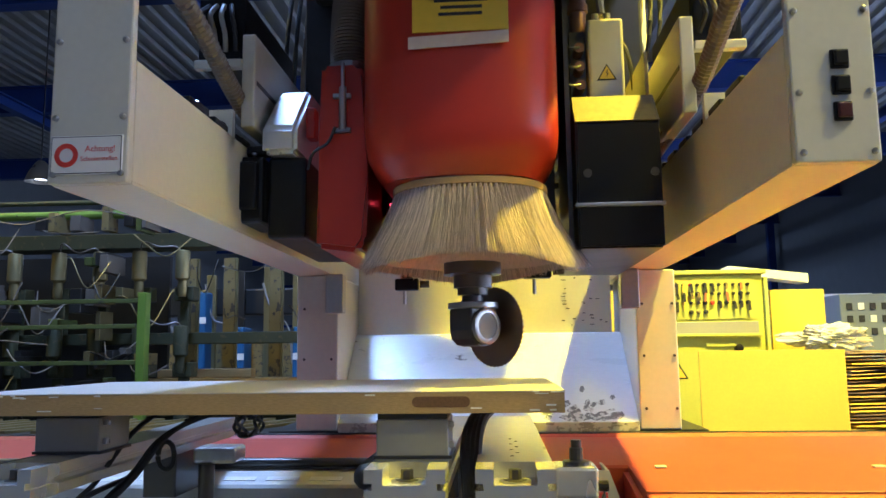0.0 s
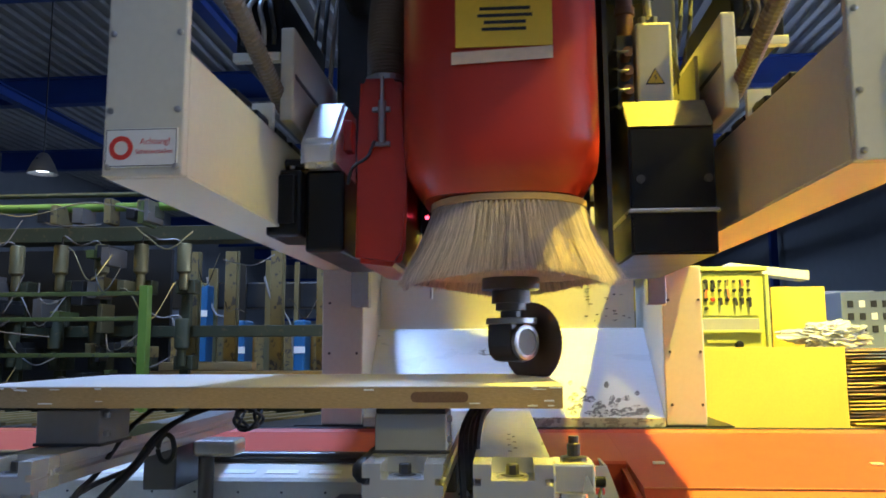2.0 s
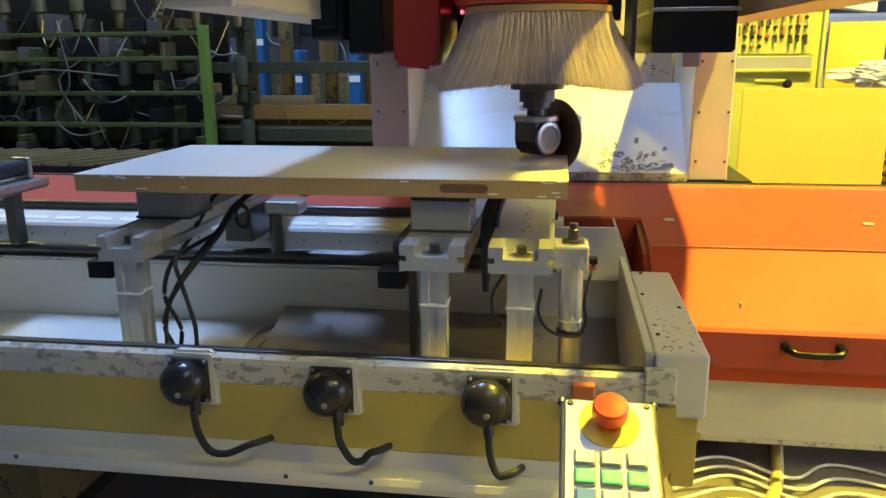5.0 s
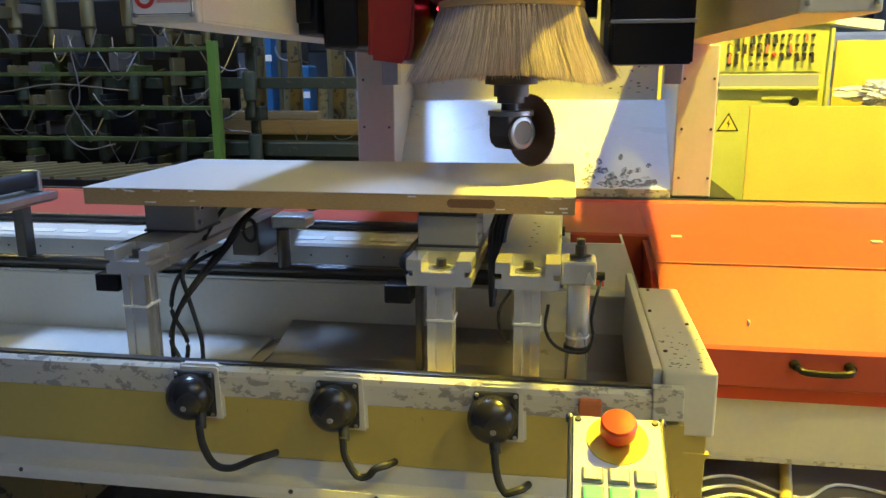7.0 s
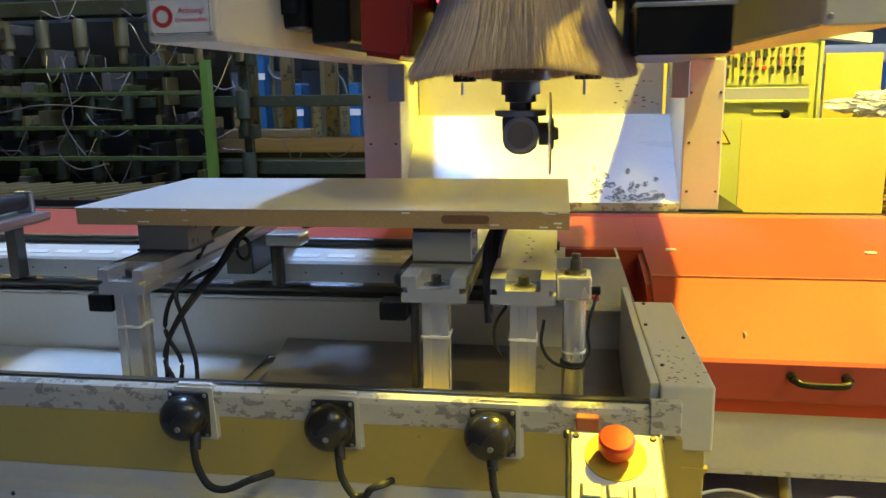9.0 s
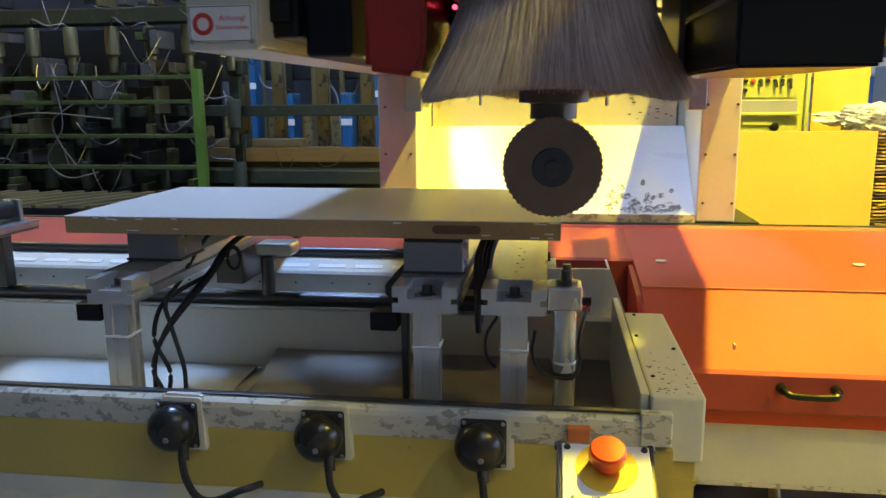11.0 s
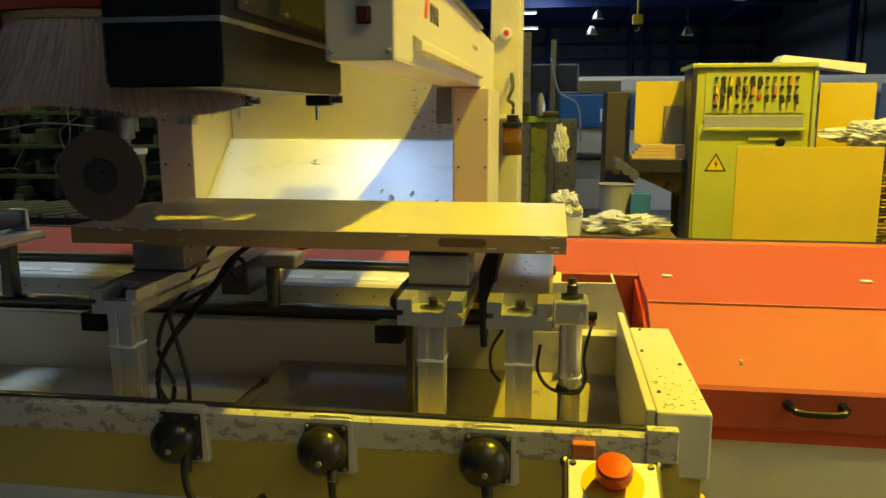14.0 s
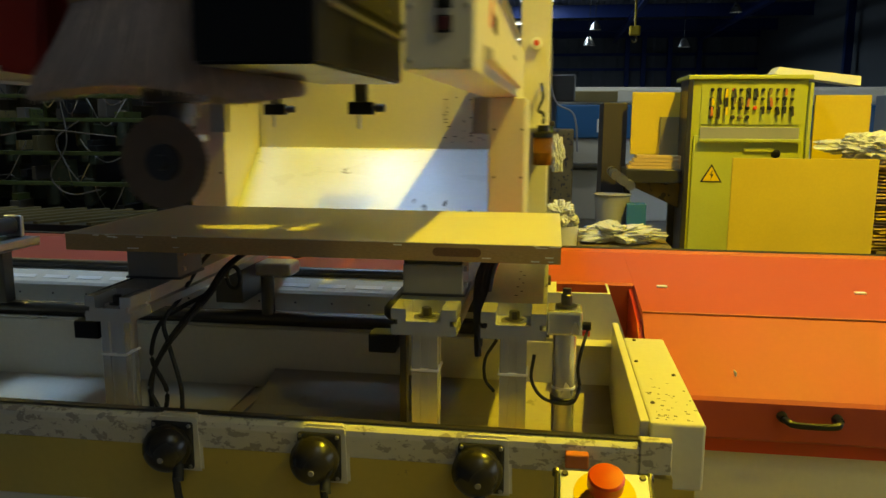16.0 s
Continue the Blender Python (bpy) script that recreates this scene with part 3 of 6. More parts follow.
w = thing("floor_cable", "tangle of pale cables on the floor", "cable", (0.6, 0.3, 0.0))
rnd = random.Random(4)
for k in range(5):
    y = 0.15 + 0.06 * k
    part("strand", tube(fresh(), [(0.33, y, 0.012), (0.5, y + 0.05, 0.03 + 0.02 * rnd.random()), (0.68, y - 0.03, 0.02), (0.85, y + 0.02 * k, 0.012), (1.2, y - 0.1, 0.012)], 0.005, 6, 6), WHITE, w, smooth=True)
single("air_hose", tube(fresh(), [(0.28, -0.10, 0.02), (0.40, -0.02, 0.02), (0.52, 0.12, 0.02), (0.62, 0.30, 0.02), (0.70, 0.60, 0.02)], 0.018, 10, 8), YELLOW_PAINT, "thick yellow air hose lying on the floor", "hose", (0.4, 0, 0.0), smooth=True)

# ---- consoles that carry the board ----
TSLOT = [(-0.5, 0.0), (-0.5, -0.30), (-0.40, -0.30), (-0.40, -0.45), (-0.5, -0.45), (-0.5, -0.72), (0.5, -0.72), (0.5, -0.45), (0.40, -0.45), (0.40, -0.30), (0.5, -0.30), (0.5, 0.0), (0.27, 0.0), (0.27, -0.34), (-0.27, -0.34), (-0.27, 0.0)]


def console(x, w, group):
    c = thing("support_console", "aluminium console beam with cylinder leg across the bed", "console", (x, -0.1, 0.50), group)
    zt = 0.815
    prof = [(x + a * w, zt + b * 0.085) for a, b in TSLOT]
    part("front_block", prism(fresh(), prof, -0.115, -0.02, "y"), ALU, c, "slotted aluminium end block")
    beam = [(x - w / 2, zt), (x - w / 2, zt - 0.022), (x - w * 0.42, zt - 0.026), (x - w * 0.42, zt - 0.036), (x - w / 2, zt - 0.04), (x - w / 2, zt - 0.06), (x + w / 2, zt - 0.06), (x + w / 2, zt - 0.04), (x + w * 0.42, zt - 0.036), (x + w * 0.42, zt - 0.026), (x + w / 2, zt - 0.022), (x + w / 2, zt)]
    part("beam", prism(fresh(), beam, -0.0195, 1.02, "y"), ALU_TOP, c, "scratched aluminium beam")
    leg = fresh()
    r = 0.030
    sec = []
    for k in range(4):
        for a, b in ((-1, -1), (-0.35, -1), (-0.3, -0.84), (0.3, -0.84), (0.35, -1)):
            ca, sa = math.cos(k * math.pi / 2), math.sin(k * math.pi / 2)
            sec.append((x + r * (a * ca - b * sa), -0.07 + r * (a * sa + b * ca)))
    prism(leg, sec, 0.513, 0.753, "z")
    l = part("cylinder_leg", leg, ALU, c, "finned aluminium cylinder")
    part("cable_tie", box(fresh(), x - 0.034, x + 0.034, -0.104, -0.036, 0.664, 0.670, 0.002), WHITE, l)
    part("foot_plate", box(fresh(), x - 0.036, x + 0.036, -0.106, -0.034, 0.505, 0.5125, 0.002), ALU, l)
    part("pedestal", box(fresh(), x - 0.028, x + 0.028, -0.10, -0.04, 0.334, 0.5045), DARK_STEEL, c)
    b = part("clamp_bolt", lathe(fresh(), [(0.022, 0), (0.022, 0.004), (0.012, 0.005), (0.012, 0.022), (0.010, 0.024)], Matrix.Translation((x, -0.07, zt - 0.029)), 6), DARK_STEEL, c)
    part("washer", lathe(fresh(), [(0.03, 0), (0.03, 0.003)], Matrix.Translation((x, -0.07, zt - 0.0295)), 16), STEEL, b)
    part("rear_bracket", box(fresh(), x - w * 0.4, x + w * 0.4, 0.58, 0.76, 0.635, 0.754, 0.004), DARK_STEEL, c)
    return c


console(-1.075, 0.118, "consoles")
console(-0.305, 0.150, "consoles")
c3 = console(-0.102, 0.146, "consoles")
for k in range(7):
    y = 0.06 + 0.05 * k
    part("dowel_hole", lathe(fresh(), [(0.004, 0), (0.004, 0.0006)], Matrix.Translation((-0.105 + 0.012 * (k % 2), y, 0.8152)), 8), INK, c3)
for x in (-1.150, -0.405):
    s = thing("limit_stop", "black rubber knob and switch block beside a console", "stop", (x, -0.05, 0.76), "limit stops")
    part("roller", rod(fresh(), (x + 0.018, -0.03, 0.79), (x + 0.018, 0.16, 0.79), 0.026, 16), RUBBER, s, smooth=True)
    part("ball", lathe(fresh(), [(0.004, -0.026), (0.016, -0.021), (0.026, -0.008), (0.026, 0.008), (0.016, 0.021), (0.004, 0.026)], Matrix.Translation((x + 0.018, -0.035, 0.79)), 16), RUBBER, s, smooth=True)
    part("switch", box(fresh(), x - 0.035, x + 0.03, -0.09, -0.03, 0.70, 0.745, 0.004), BLACK, s)
    part("blade_strip", box(fresh(), x + 0.034, x + 0.05, -0.06, -0.03, 0.52, 0.745, 0.002), DARK_STEEL, s, "dark steel strip")
    part("arm", box(fresh(), x + 0.031, x + 0.055, -0.06, 0.0, 0.7455, 0.765), STEEL, s)
st = thing("stop_cylinder", "round pneumatic stop cylinder with steel cap", "pneumatic cylinder", (0.014, -0.03, 0.50))
part("barrel", rod(fresh(), (0.014, -0.03, 0.46), (0.014, -0.03, 0.755), 0.027, 24), ALU, st, smooth=True)
part("head_block", box(fresh(), -0.028, 0.052, -0.075, 0.015, 0.7555, 0.812, 0.006), ALU, st)
part("pin", lathe(fresh(), [(0.026, 0), (0.026, 0.006), (0.013, 0.008), (0.013, 0.03), (0.010, 0.032), (0.010, 0.045)], Matrix.Translation((0.016, -0.03, 0.8122)), 12), DARK_STEEL, st)
part("clamp_ring", lathe(fresh(), [(0.0285, 0), (0.0285, 0.006)], Matrix.Translation((0.014, -0.03, 0.62)), 20), WHITE, st)
part("lower_clamp", lathe(fresh(), [(0.0285, 0), (0.031, 0.002), (0.031, 0.014), (0.0285, 0.016)], Matrix.Translation((0.014, -0.03, 0.585)), 20), RUBBER, st)
part("base", box(fresh(), -0.02, 0.048, -0.065, 0.005, 0.335, 0.4595), ALU, st)
part("fitting", rod(fresh(), (0.05, -0.05, 0.775), (0.072, -0.05, 0.775), 0.010), BLACK, st)
part("red_plug", box(fresh(), 0.053, 0.070, -0.058, -0.04, 0.752, 0.764, 0.002), SIGN_RED, st)
part("air_line", tube(fresh(), [(0.065, -0.05, 0.765), (0.055, -0.075, 0.74), (0.045, -0.07, 0.68), (0.05, -0.06, 0.63), (0.03, -0.07, 0.595), (-0.03, -0.06, 0.60), (-0.06, -0.05, 0.64), (-0.055, -0.045, 0.70)], 0.004, 6, 6), RUBBER, st, smooth=True)
part("air_line", tube(fresh(), [(-0.14, -0.09, 0.745), (-0.165, -0.095, 0.70), (-0.165, -0.09, 0.65), (-0.145, -0.085, 0.62)], 0.004, 6, 6), RUBBER, st, smooth=True)

# suction pods
for x0, x1, y0, y1 in ((-1.145, -1.0, 0.10, 0.24), (-0.378, -0.232, 0.02, 0.16)):
    p = thing("suction_pod", "grey plastic vacuum pod under the board", "vacuum pod", ((x0 + x1) / 2, y0, 0.816), "vacuum pods")
    part("body", box(fresh(), x0, x1, y0, y1, 0.816, 0.893, 0.003), POD, p)
    part("seal", box(fresh(), x0 + 0.002, x1 - 0.002, y0 + 0.002, y1 - 0.002, 0.8932, 0.9045, 0.002), RUBBER, p)
    part("base_rail", box(fresh(), x0 - 0.004, x1 + 0.006, y0 - 0.002, y1, 0.8155, 0.822), DARK_STEEL, p)
    for z in (0.835, 0.875):
        part("fitting", box(fresh(), x1, x1 + 0.010, y0 + 0.015, y0 + 0.032, z, z + 0.013, 0.002), STEEL, p)
# cable bunches along the consoles
def cables(name, label, lines, r, at):
    c = thing(name, label, "cable", at)
    for ln in lines:
        part("cable", tube(fresh(), ln, r, 7, 7), RUBBER, c, smooth=True)
    return c


cables("hanging_cables", "bundle of thin black cables hanging under the console",
       [[(-0.80, 0.40, 0.895), (-0.895, 0.25, 0.851), (-0.955, 0.18, 0.755), (-0.993, 0.05, 0.676), (-1.050, 0.05, 0.595), (-1.072, 0.05, 0.525), (-1.049, 0.05, 0.467), (-1.03, 0.07, 0.345)],
        [(-0.98, 0.36, 0.89), (-1.005, 0.25, 0.837), (-1.028, 0.15, 0.75), (-1.022, 0.05, 0.715), (-1.010, 0.05, 0.644), (-0.985, 0.05, 0.54), (-0.983, 0.05, 0.47), (-0.985, 0.06, 0.345)],
        [(-0.98, 0.22, 0.75), (-1.015, 0.10, 0.73), (-1.045, 0.06, 0.694), (-1.062, 0.05, 0.61), (-1.03, 0.06, 0.52), (-1.045, 0.06, 0.43), (-1.06, 0.08, 0.345)],
        [(-0.86, 0.42, 0.89), (-0.924, 0.25, 0.834), (-0.965, 0.20, 0.765), (-0.995, 0.12, 0.71), (-1.03, 0.06, 0.64), (-1.068, 0.06, 0.56), (-1.075, 0.06, 0.46), (-1.07, 0.08, 0.345)],
        [(-0.922 + 0.020 * math.cos(j * 0.8), 0.27, 0.790 + 0.032 * math.sin(j * 0.8)) for j in range(9)]], 0.0062, (-1.0, 0.05, 0.345))
cables("pod_hoses", "black vacuum hoses bundled between two consoles",
       [[(-0.195, 0.05 + 0.02 * k, 0.66 + 0.02 * k), (-0.20 + 0.008 * k, 0.06, 0.75), (-0.205 + 0.01 * k, 0.12, 0.83), (-0.195 + 0.01 * k, 0.25, 0.87), (-0.17 + 0.01 * k, 0.42, 0.885)] for k in range(4)], 0.009, (-0.2, 0.06, 0.66))
cables("coiled_cables", "coil of black cables on the far console end",
       [[(-0.83 + 0.03 * math.cos(a + k), 0.60 + 0.04 * math.sin(2 * a), 0.83 + 0.030 * math.sin(a + k)) for a in [j * 0.7 for j in range(10)]] for k in range(3)] + [[(-0.93, 0.40, 0.86), (-0.90, 0.5, 0.865), (-0.83, 0.60, 0.86)]], 0.005, (-0.83, 0.6, 0.80))
cn = thing("carriage", "pale aluminium end block of the far console", "end block", (-0.96, 0.66, 0.70))
part("block", box(fresh(), -1.0, -0.875, 0.62, 0.72, 0.72, 0.765, 0.010), ALU_TOP, cn)
part("stem", rod(fresh(), (-0.96, 0.63, 0.59), (-0.96, 0.63, 0.72), 0.022, 14), DARK_STEEL, cn, smooth=True)

# ---- the board being cut ----
board = thing("door_board", "white laminated chipboard door blank with a lock slot", "board", (-0.62, 0.32, 0.905))
bm = fresh()
prism(bm, [(-1.25, 0.0), (0.0, 0.0), (0.0, 0.644), (-1.25, 0.644)], 0.906, 0.9475, "z")
core = part("core", bm, MDF_EDGE, board, "raw chipped chipboard edge")
part("face_sheet", box(fresh(), -1.2515, 0.0015, -0.0015, 0.6455, 0.9477, 0.9502, 0.0008), MDF_TOP, board, "white laminate face with chipped rim")
sl = []
for k in range(13):
    a = -math.pi / 2 - k * math.pi / 12
    sl.append((-0.292 + 0.0105 * math.cos(a), 0.9285 + 0.0105 * math.sin(a)))
for k in range(13):
    a = math.pi / 2 - k * math.pi / 12
    sl.append((-0.197 + 0.0105 * math.cos(a), 0.9285 + 0.0105 * math.sin(a)))
part("lock_slot", prism(fresh(), sl, -0.0012, 0.03, "y"), SLOT_WOOD, board, "dark routed lock slot")
for i in range(16):
    rnd = random.Random(i)
    x = rnd.choice([-1.2 + 0.25 * rnd.random(), -0.12 + 0.11 * rnd.random(), -0.5 * rnd.random()])
    z = 0.9465 - 0.008 * rnd.random() if i % 3 else 0.91 + 0.01 * rnd.random()
    part("chip", box(fresh(), x, x + 0.01 + 0.02 * rnd.random(), -0.0022, 0.001, z, z + 0.0015 + 0.002 * rnd.random(), 0.0004), WHITE, board)

# ---- moving column with chip chute ----
col = thing("gantry_column", "cream travelling column with sloped chip chute", "machine column", (-0.2, 1.6, 0.70))
part("left_pillar", box(fresh(), -0.93, -0.765, 1.48, 2.05, 0.722, 1.333, 0.006), CREAM, col, "cream left pillar")
part("right_pillar", box(fresh(), 0.405, 0.56, 1.48, 2.05, 0.722, 1.333, 0.006), CREAM, col, "cream right pillar")
part("back_wall", box(fresh(), -0.758, 0.372, 1.90, 1.94, 0.95, 2.6), CREAM, col, "scuffed cream back wall")
part("chute", prism(fresh(), [(1.49, 0.745), (1.865, 1.095), (1.8995, 1.102), (1.8995, 0.722), (1.49, 0.722)], -0.763, 0.403), CHUTE, col, "sloped white chute with dark scuffs")
part("chute_lip", box(fresh(), -0.762, 0.402, 1.478, 1.489, 0.715, 0.752, 0.003), CREAM_WORN, col)
part("base", box(fresh(), -1.04, 0.66, 1.485, 2.62, 0.62, 0.7205), DARK_STEEL, col)
part("left_post", box(fresh(), -1.03, -0.88, 2.21, 2.6, 0.722, 3.4, 0.006), CREAM, col)
part("right_post", box(fresh(), 0.50, 0.65, 2.21, 2.6, 0.722, 3.4, 0.006), CREAM, col, "tall cream post")
for x in (-0.768, 0.378):
    part("slide_bracket", box(fresh(), x - 0.035, x + 0.035, 1.42, 1.4785, 1.18, 1.333, 0.004), STEEL, col, "grey steel slide bracket")
for x in (-0.90, -0.79, 0.43, 0.545):
    for z in (0.80, 1.0, 1.2):
        part("screw", lathe(fresh(), [(0.006, 0), (0.005, 0.004)], pose(x, 1.48, z, 90), 8), DARK_STEEL, col)
for xa, xb in ((-0.755, -0.46),):
    part("upper_panel", prism(fresh(), [(1.62, 2.02), (1.70, 2.0), (1.72, 2.9), (1.70, 2.9)], xa, xb), CREAM, col, "cream upper back panel")
rnd = random.Random(9)
for i in range(26):
    x, z = 0.15 + 0.22 * rnd.random(), 1.13 + 0.26 * rnd.random()
    part("scratch", box(fresh(), x, x + 0.004 + 0.02 * rnd.random(), 1.8985, 1.8995, z, z + 0.002 + 0.003 * rnd.random()), INK, col)
rnd = random.Random(19)
for i in range(46):
    u = rnd.random()
    x, w = 0.02 + 0.30 * rnd.random(), 0.02 + 0.07 * rnd.random() * (1 - u)
    y = 1.502 + 0.13 * u ** 2
    k = 0.006 + 0.016 * rnd.random()
    bm = prism(fresh(), [(x, y), (x + w * 0.5, y - k * 0.4), (x + w, y + k * 0.2), (x + w * 0.8, y + k), (x + w * 0.3, y + k * 0.8)], 0.0, 0.0006, "z")
    for v in bm.verts:
        v.co.z += 0.7456 + (v.co.y - 1.49) * 0.9333
    part("smear", bm, SMEAR, col)
jar = part("oil_jar", lathe(fresh(), [(0.045, 0.0), (0.048, 0.005), (0.048, 0.13), (0.045, 0.135)], Matrix.Translation((0.625, 2.09, 1.02)), 20), AMBER, col, "amber glass oil jar", True)
part("jar_cap", lathe(fresh(), [(0.052, 0.0), (0.052, 0.02), (0.03, 0.03), (0.03, 0.06)], Matrix.Translation((0.625, 2.09, 1.1555)), 20), BLACK, jar)
part("oil", lathe(fresh(), [(0.043, 0.003), (0.043, 0.06)], Matrix.Translation((0.625, 2.09, 1.02)), 20), SLOT_WOOD, jar)
part("jar_bracket", box(fresh(), 0.56, 0.66, 2.12, 2.209, 1.16, 1.20), CREAM, col)
part("jar_pipe", tube(fresh(), [(0.625, 2.09, 1.22), (0.625, 2.09, 1.27), (0.60, 2.10, 1.29), (0.62, 2.12, 1.35), (0.61, 2.2, 1.42)], 0.009, 8, 6), RUBBER, col, smooth=True)
part("gauge", lathe(fresh(), [(0.03, 0), (0.03, 0.02)], pose(0.58, 2.209, 1.62, 90), 20), WHITE, col)
part("gauge_ring", lathe(fresh(), [(0.014, 0), (0.014, 0.002)], pose(0.58, 2.188, 1.62, 90), 16), SIGN_RED, col)

# ---- twin-beam arm that slides over the bed ----
arm = thing("cantilever_arm", "cream twin-beam arm reaching over the bed", "machine arm", (-0.2, -0.25, 1.3346))
Y0, Y1 = -0.25, 2.2
for xa, xb, side in ((-0.9342, -0.7842, -1), (0.3793, 0.5202, 1)):
    xi, xo = (xb, xa) if side < 0 else (xa, xb)
    n = "left" if side < 0 else "right"
    part(n + "_front_plate", box(fresh(), xa, xb, Y0, Y0 + 0.02, 1.3355, 1.9573, 0.004), CREAM, arm, "cream front plate of a beam")
    part(n + "_inner_wall", box(fresh(), xi if side > 0 else xi - 0.012, xi + 0.012 if side > 0 else xi, Y0 + 0.0205, Y1, 1.3410, 1.5709, 0.002), CREAM, arm)
    part(n + "_outer_wall", box(fresh(), xo - 0.012 if side > 0 else xo, xo if side > 0 else xo + 0.012, Y0 + 0.0205, Y1, 1.3410, 1.5664, 0.002), CREAM, arm)
    part(n + "_bottom", box(fresh(), xa, xb, Y0 + 0.0205, Y1, 1.3355, 1.3405), CREAM, arm)
    bm = fresh()
    rod(bm, ((xa + xb) / 2, Y0 + 0.03, 1.5482), ((xa + xb) / 2, Y1, 1.5482), 0.03, 12)
    box(bm, (xa + xb) / 2 - 0.05, (xa + xb) / 2 + 0.05, Y0 + 0.03, Y1, 1.4573, 1.5119)
    part(n + "_guide_rail", bm, DARK_STEEL, arm, "dark steel guide rail", True)
    xh = xi - 0.03 * side
    part(n + "_hose", tube(fresh(), [(xi + 0.04 * side, Y0 + 0.06, 1.8936), (xi + 0.02 * side, 0.12, 1.7755), (xi + 0.01 * side, 0.40, 1.6755), (xi - 0.02 * side, 0.7, 1.6209), (xi - 0.03 * side, 1.2, 1.6028)], 0.021, 10, 44, 0.003), HOSE_GREY, arm, "ribbed metal hose")
    part(n + "_cross_bracket", box(fresh(), min(xi + 0.12 * side, xi), max(xi + 0.12 * side, xi), 0.28, 0.30, 1.5482, 1.6391), CREAM, arm)
    # inner carriage rail with its cable tray
    a, b = sorted((xi + 0.002 * side, xi - 0.034 * side))
    part(n + "_inner_rail", box(fresh(), a, b, 0.345, 1.15, 1.612, 1.866, 0.005), CREAM, arm, "cream inner carriage rail")
    part(n + "_rail_groove", box(fresh(), xi - 0.0345 * side - 0.001, xi - 0.0345 * side + 0.001, 0.36, 1.14, 1.73, 1.742), DARK_STEEL, arm)
    a, b = sorted((xi + 0.003 * side, xi + 0.132 * side))
    part(n + "_drive_bay", box(fresh(), a, b, 0.372, 0.85, 1.80, 1.985, 0.006), BLACK, arm, "black drive bay above the beam")
    part(n + "_bay_lip", box(fresh(), a, b, 0.345, 0.3715, 1.776, 1.80, 0.003), CREAM, arm, "cream lip under the drive bay")
    for k in range(4):
        y = 0.335 + 0.006 * k
        part("bay_cable", tube(fresh(), [(a + 0.02 + 0.028 * k, 0.37, 1.83), (a + 0.03 + 0.026 * k, y, 1.87), (a + 0.015 + 0.028 * k, y, 1.92), (a + 0.03 + 0.02 * k, 0.37, 1.96)], 0.007, 6, 6), (RUBBER, HOSE_GREY, POD, RUBBER)[k], arm, smooth=True)
    for k in range(10):
        y = 0.06 + 0.15 * k
        part("roller", rod(fresh(), (xi + 0.02 * side, y, 1.583), (xi + 0.085 * side, y + 0.02, 1.589), 0.014, 10), KEY_WHITE, arm, "pale chain roller", True)
        part("chain_link", box(fresh(), xi + 0.05 * side - 0.035, xi + 0.05 * side + 0.035, y + 0.045, y + 0.11, 1.571, 1.605, 0.006), BLACK, arm)
        part("link_bolt", lathe(fresh(), [(0.008, 0), (0.008, 0.008), (0.003, 0.012)], Matrix.Translation((xi + 0.035 * side, y + 0.078, 1.605)), 8), STEEL, arm)
    for k in range(9):
        y = 0.02 + 0.15 * k
        part("chain_link", box(fresh(), xi + 0.016 * side - 0.014, xi + 0.016 * side + 0.014, y, y + 0.09, 1.5719, 1.5891, 0.004), BLACK, arm)
    for z in (1.3528, 1.4573, 1.6028, 1.7482):
        for x in (xa + 0.012, xb - 0.012):
            part("bolt", lathe(fresh(), [(0.006, 0), (0.006, 0.004), (0.003, 0.006)], pose(x, Y0, z, 90), 10), STEEL, arm)
# outer ledge, top rail and lettering panel on the open side
part("side_ledge", prism(fresh(), [(0.5207, 1.3664), (0.5411, 1.3710), (0.5411, 1.3891), (0.5207, 1.4028)], -0.05, 1.45, "y"), CREAM, arm, "folded side ledge")
bm = fresh()
box(bm, 0.4975, 0.5338, -0.09, 1.47, 1.5669, 1.5791)
part("top_rail", bm, STEEL, arm)
for k in range(12):
    part("bolt", lathe(fresh(), [(0.007, 0), (0.007, 0.006)], Matrix.Translation((0.5157, 0.0 + 0.12 * k, 1.5791)), 8), DARK_STEEL, arm)
mk = part("maker_mark", prism(fresh(), [(0.10, 1.4573), (0.145, 1.4573), (0.17, 1.5255), (0.125, 1.5255)], 0.5204, 0.5215), SIGN_RED, arm, "red and black maker's mark")
bm = fresh()
for k in range(3):
    box(bm, 0.5204, 0.5213, 0.19 + 0.05 * k, 0.225 + 0.05 * k, 1.4573, 1.5028)
part("mark_bars", bm, INK, mk)
bm = fresh()
for k in range(4):
    box(bm, 0.5204, 0.5211, 1.20 + 0.045 * k, 1.23 + 0.045 * k, 1.47, 1.4846)
part("type_bars", bm, POD, arm)
# warning plate
plate = part("warning_plate", box(fresh(), -0.9278, -0.7933, Y0 - 0.004, Y0 - 0.0005, 1.3510, 1.4228, 0.001), WHITE, arm, "white sign with red ring and German words")
part("rim", prism(fresh(), [(-0.9260, 1.3528), (-0.7951, 1.3528), (-0.7951, 1.4210), (-0.9260, 1.4210)], Y0 - 0.0044, Y0 - 0.0041, "y"), INK, plate)
part("ground", prism(fresh(), [(-0.9246, 1.3541), (-0.7965, 1.3541), (-0.7965, 1.4196), (-0.9246, 1.4196)], Y0 - 0.0048, Y0 - 0.0045, "y"), WHITE, plate)
part("ring", lathe(fresh(), [(0.013, 0.0), (0.022, 0.0), (0.022, 0.001), (0.013, 0.001), (0.013, 0.0)], pose(-0.8969, Y0 - 0.0049, 1.3864, 90), 28, False), SIGN_RED, plate, "broken red ring")
